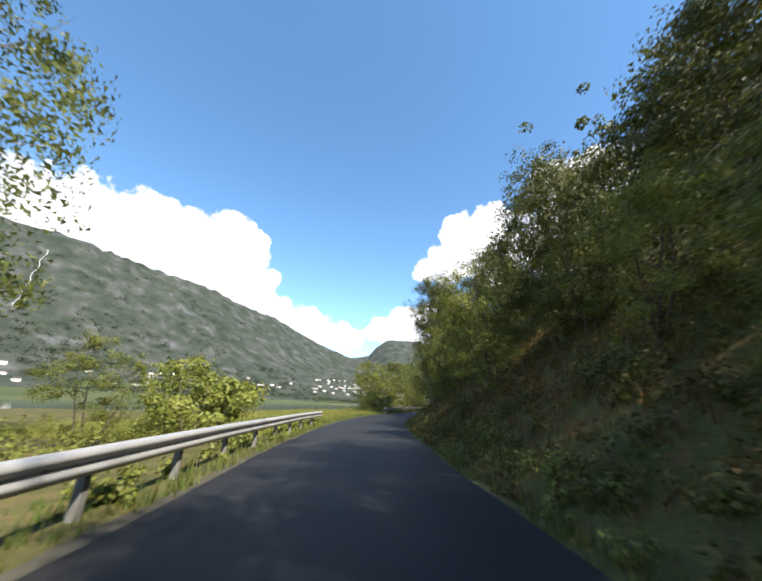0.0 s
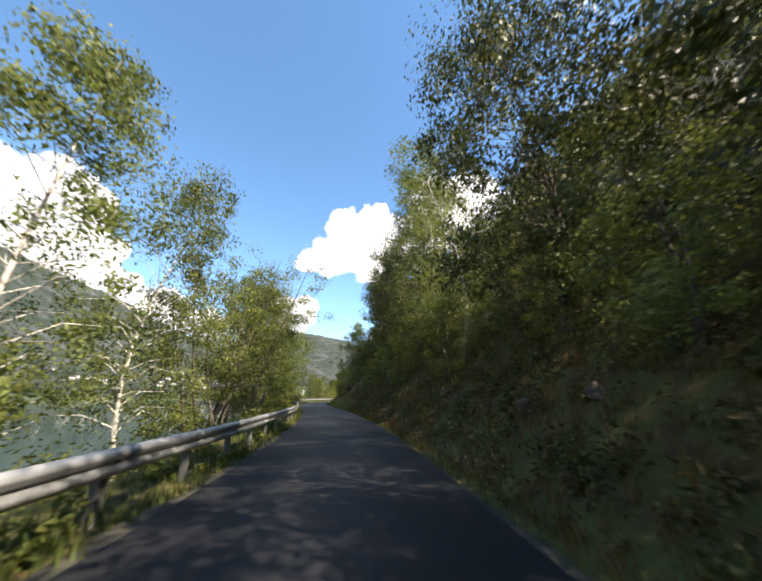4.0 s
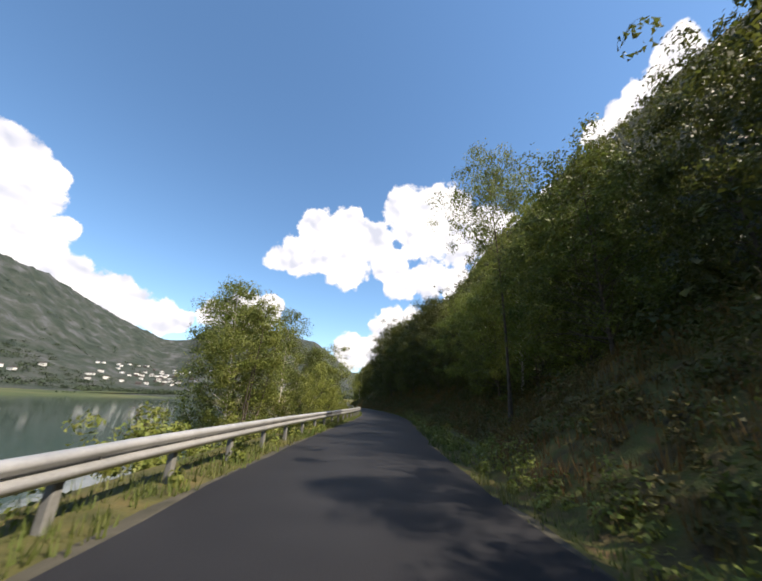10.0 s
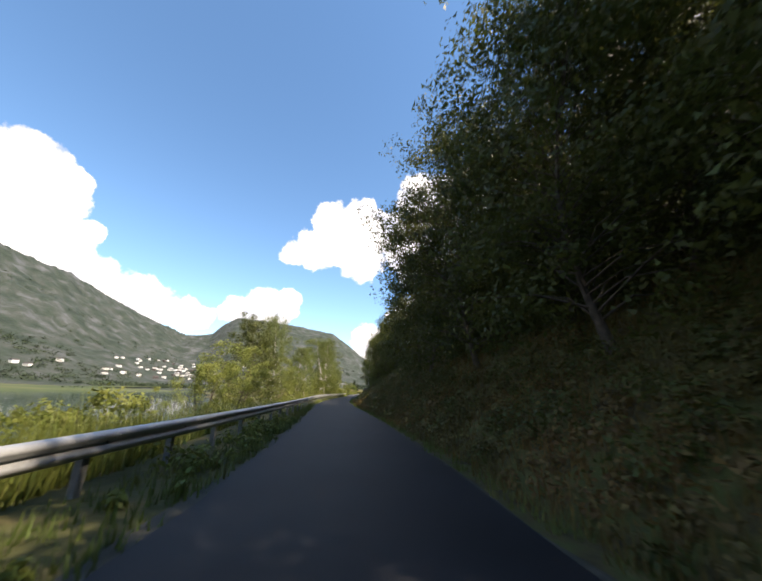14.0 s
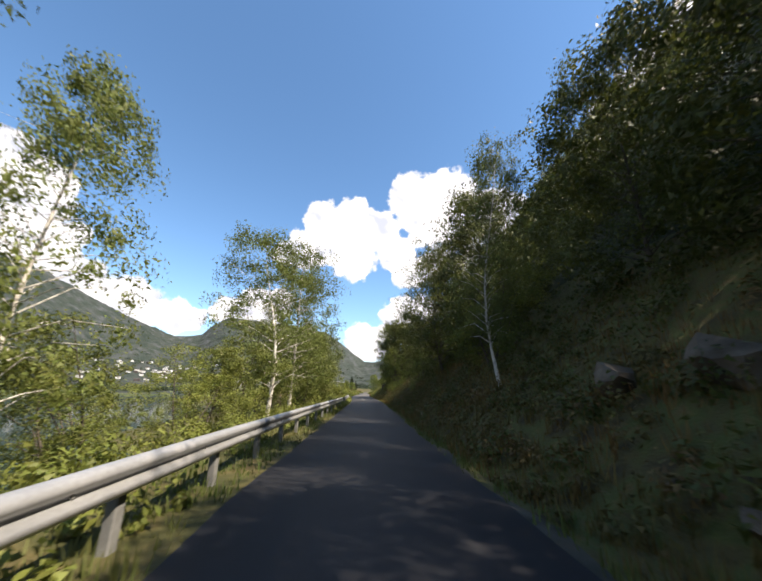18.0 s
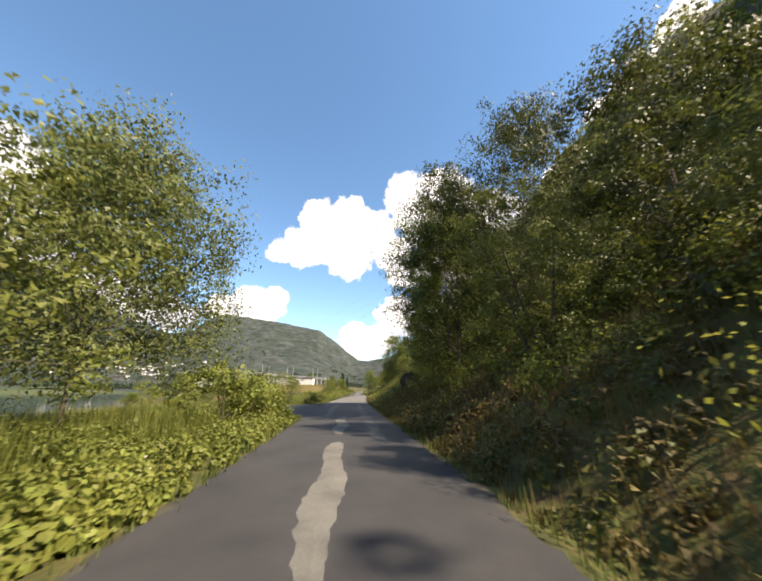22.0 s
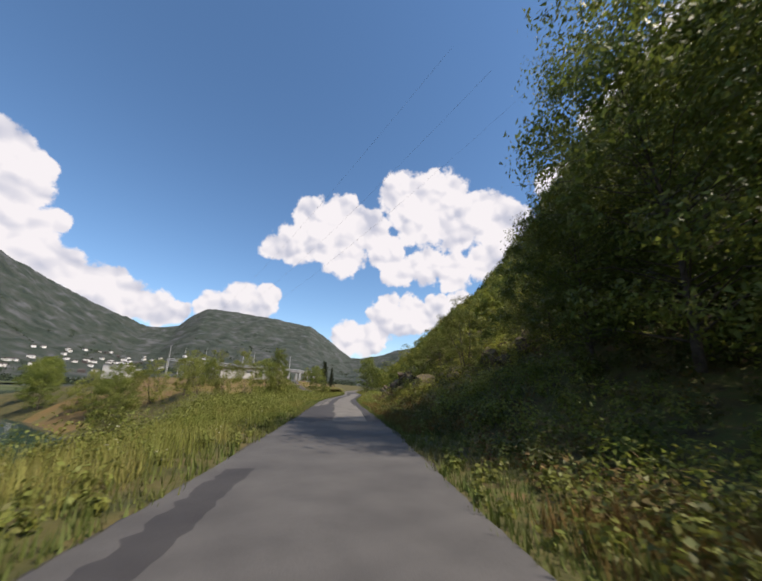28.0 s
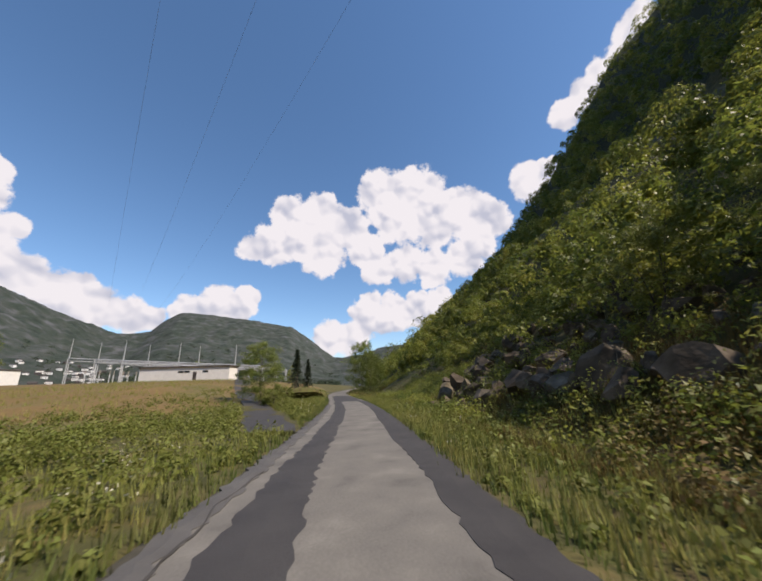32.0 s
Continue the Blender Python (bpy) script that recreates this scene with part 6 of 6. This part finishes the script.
# ---- turf mound beside the road bend ----
def turf_mound(s, l):
    ob = thing("turf_mound", "grass-topped earth mound with a dark open front", "mound")
    ob.matrix_basis = Matrix.Translation(spot(s, l, -0.1)) @ pose(0, 0, 0, 0, 0, -25)
    bm = bmesh.new()
    bmesh.ops.create_uvsphere(bm, u_segments=28, v_segments=14, radius=1)
    for v in bm.verts:
        v.co = Vector((v.co.x * 3.4, v.co.y * 2.2, max(-0.3, v.co.z * 1.7))) * (1 + 0.06 * noise.noise(v.co * 2.3))
        if v.co.y < -0.9 and v.co.z < 0.9:
            v.co.y = -0.9 - (v.co.y + 0.9) * 0.4
    part("earth_body", bm, M["bank"], ob)
    rng = np.random.default_rng(3)
    c = rng.normal(size=(1600, 3)) * (1.5, 0.9, 0.12) + (0, 0.3, 1.45)
    c[:, 2] -= 0.12 * (c[:, 0] / 1.6) ** 2 + 0.25 * ((c[:, 1] - 0.3) / 1.2) ** 2
    V, F = leaves(c, 0.14, rng, 0, 1.8, True, np.tile((0, 0, 1.0), (1600, 1)))
    o = new("turf", raw_mesh("turf", V, F, M["blade"]))
    o.parent = ob


turf_mound(446, -5.2)
tagged(new("side_track", strip("side_track", 409, 488, lambda s: -3.6 - (s - 409) * 0.285, lambda s: -1.9 - (s - 409) * 0.265, 0.04, M["patch"], 2.0, 0.15, 15, 0.05, True)), "grey track climbing to the substation", "track", kind="structure")
substation()


# ---- houses across the lake ----
def house(x, y, z, w, d, h, turn, paint):
    ob = thing("house", "small white-painted house across the lake" if paint == "white" else "small dark-stained house across the lake", "house", "houses across the lake")
    ob.matrix_basis = pose(x, y, z, 0, 0, turn)
    bm = bmesh.new()
    box(bm, -w / 2, w / 2, -d / 2, d / 2, -1.5, h)
    part("wall", bm, M[paint], ob)
    bm = bmesh.new()
    v = [bm.verts.new(p) for p in ((-w / 2 - 0.4, -d / 2 - 0.5, h - 0.1), (w / 2 + 0.4, -d / 2 - 0.5, h - 0.1), (w / 2 + 0.4, d / 2 + 0.5, h - 0.1), (-w / 2 - 0.4, d / 2 + 0.5, h - 0.1), (-w / 2 - 0.4, 0, h + d * 0.33), (w / 2 + 0.4, 0, h + d * 0.33))]
    for f in ((0, 1, 5, 4), (2, 3, 4, 5), (0, 4, 3), (1, 2, 5), (3, 2, 1, 0)):
        bm.faces.new([v[i] for i in f])
    part("roof", bm, M["roof"], ob)
    for k in (-0.3, 0.0, 0.3):
        bm = bmesh.new()
        box(bm, w * k - 0.6, w * k + 0.6, -d / 2 - 0.05, -d / 2 + 0.02, 1.2, 2.6)
        part("window", bm, M["glass"], ob)
    return ob


def houses():
    rng = random.Random(77)
    bpy.context.view_layer.update()
    n = 0
    while n < 86:
        if n < 56:
            az, el, eye = rng.gauss(-4.5, 4.0), rng.uniform(1.0, 3.6), Vector((26, 125, 1.3))
        else:
            az, el, eye = rng.uniform(-58, -14), rng.uniform(0.9, 3.4) ** 1.0, Vector((5, 20, 1.3))
        hit, place, _, _ = MOUNTAIN.ray_cast(eye, way(az, el))
        if not hit:
            n += 1
            continue
        house(place.x, place.y, place.z, rng.uniform(9, 15), rng.uniform(7, 9), rng.uniform(3.5, 6), rng.choice((0, 20, -25, 60)) + rng.uniform(-8, 8), "white" if rng.random() < 0.8 else "roof")
        n += 1


houses()


# ---- woods and fields on the far side ----
def far_woods():
    rng = np.random.default_rng(9)
    C = []
    bpy.context.view_layer.update()
    for _ in range(2600):
        az, r = rng.uniform(-75, 26), rng.uniform(640, 1250) if rng.uniform() < 0.8 else rng.uniform(1250, 1900)
        cx, cy = line(200, -40)
        x, y = cx + r * math.sin(radians(az)), cy + r * math.cos(radians(az))
        if noise.noise(Vector((x * 0.006, y * 0.006, 4.0))) < -0.05:
            continue
        hit, place, _, _ = MOUNTAIN.ray_cast(Vector((x, y, 900)), Vector((0, 0, -1)))
        if hit:
            C.append(np.array(place) + (0, 0, 3) + rng.normal(size=(42, 3)) * (5.5, 5.5, 2.6))
    V, F = leaves(np.concatenate(C), 2.6, rng, 0.0, 1.3, True)
    tagged(new("far_woods", raw_mesh("far_woods", V, F, M["far_leaf"])), "dark green woods on the far valley side", "woods", kind="stuff")


far_woods()
for k, (a, b, r, w) in enumerate([(-58, -24, 700, 26), (-30, -8, 690, 20), (-20, 3, 735, 24), (-52, -34, 800, 30)]):
    V, cx, cy = [], *line(200, -40)
    for az in np.linspace(a, b, 40):
        for q in (0, w):
            rr = r + q + 30 * math.sin(az * 0.21 + k)
            x, y = cx + rr * math.sin(radians(az)), cy + rr * math.cos(radians(az))
            hit, place, _, _ = MOUNTAIN.ray_cast(Vector((x, y, 900)), Vector((0, 0, -1)))
            V.append((x, y, (place.z if hit else 0) + 2.0))
    F = [(2 * i, 2 * i + 2, 2 * i + 3, 2 * i + 1) for i in range(39)]
    tagged(new("far_field", raw_mesh("far_field", np.array(V), np.array(F), M["field"])), "pale mown field on the far shore", "field", kind="structure")


def waterfall():
    V = []
    for k, el in enumerate(np.linspace(16.6, 9.0, 16)):
        hit, place, _, _ = MOUNTAIN.ray_cast(Vector((0, 0, 1.3)), way(-48.3 - 0.9 * k / 15 + 0.15 * math.sin(k * 1.7), el))
        if hit:
            V += [(place.x - 1.3, place.y - 4, place.z + 2), (place.x + 1.3, place.y - 4, place.z + 2)]
    F = [(2 * i, 2 * i + 1, 2 * i + 3, 2 * i + 2) for i in range(len(V) // 2 - 1)]
    tagged(new("waterfall", raw_mesh("waterfall", np.array(V), np.array(F), M["foam"])), "thin white stream falling down the mountain", "waterfall", kind="structure")


waterfall()


# ---- overhead wires to the switchyard ----
for x in (124.2, 129.8, 135.6):
    pts = []
    for k in range(33):
        u = k / 32
        y = 354 + 136 * u
        pts.append((x - 0.155 * (y - 376), y, 33.5 - 14 * u + 16 * (u - 0.4) ** 2))
    V, F = tube(pts, [0.009] * 33, 5)
    tagged(new("power_line", raw_mesh("power_line", V, F, M["wire"], True)), "thin dark power line hanging high over the road", "power line", "power lines over the road")
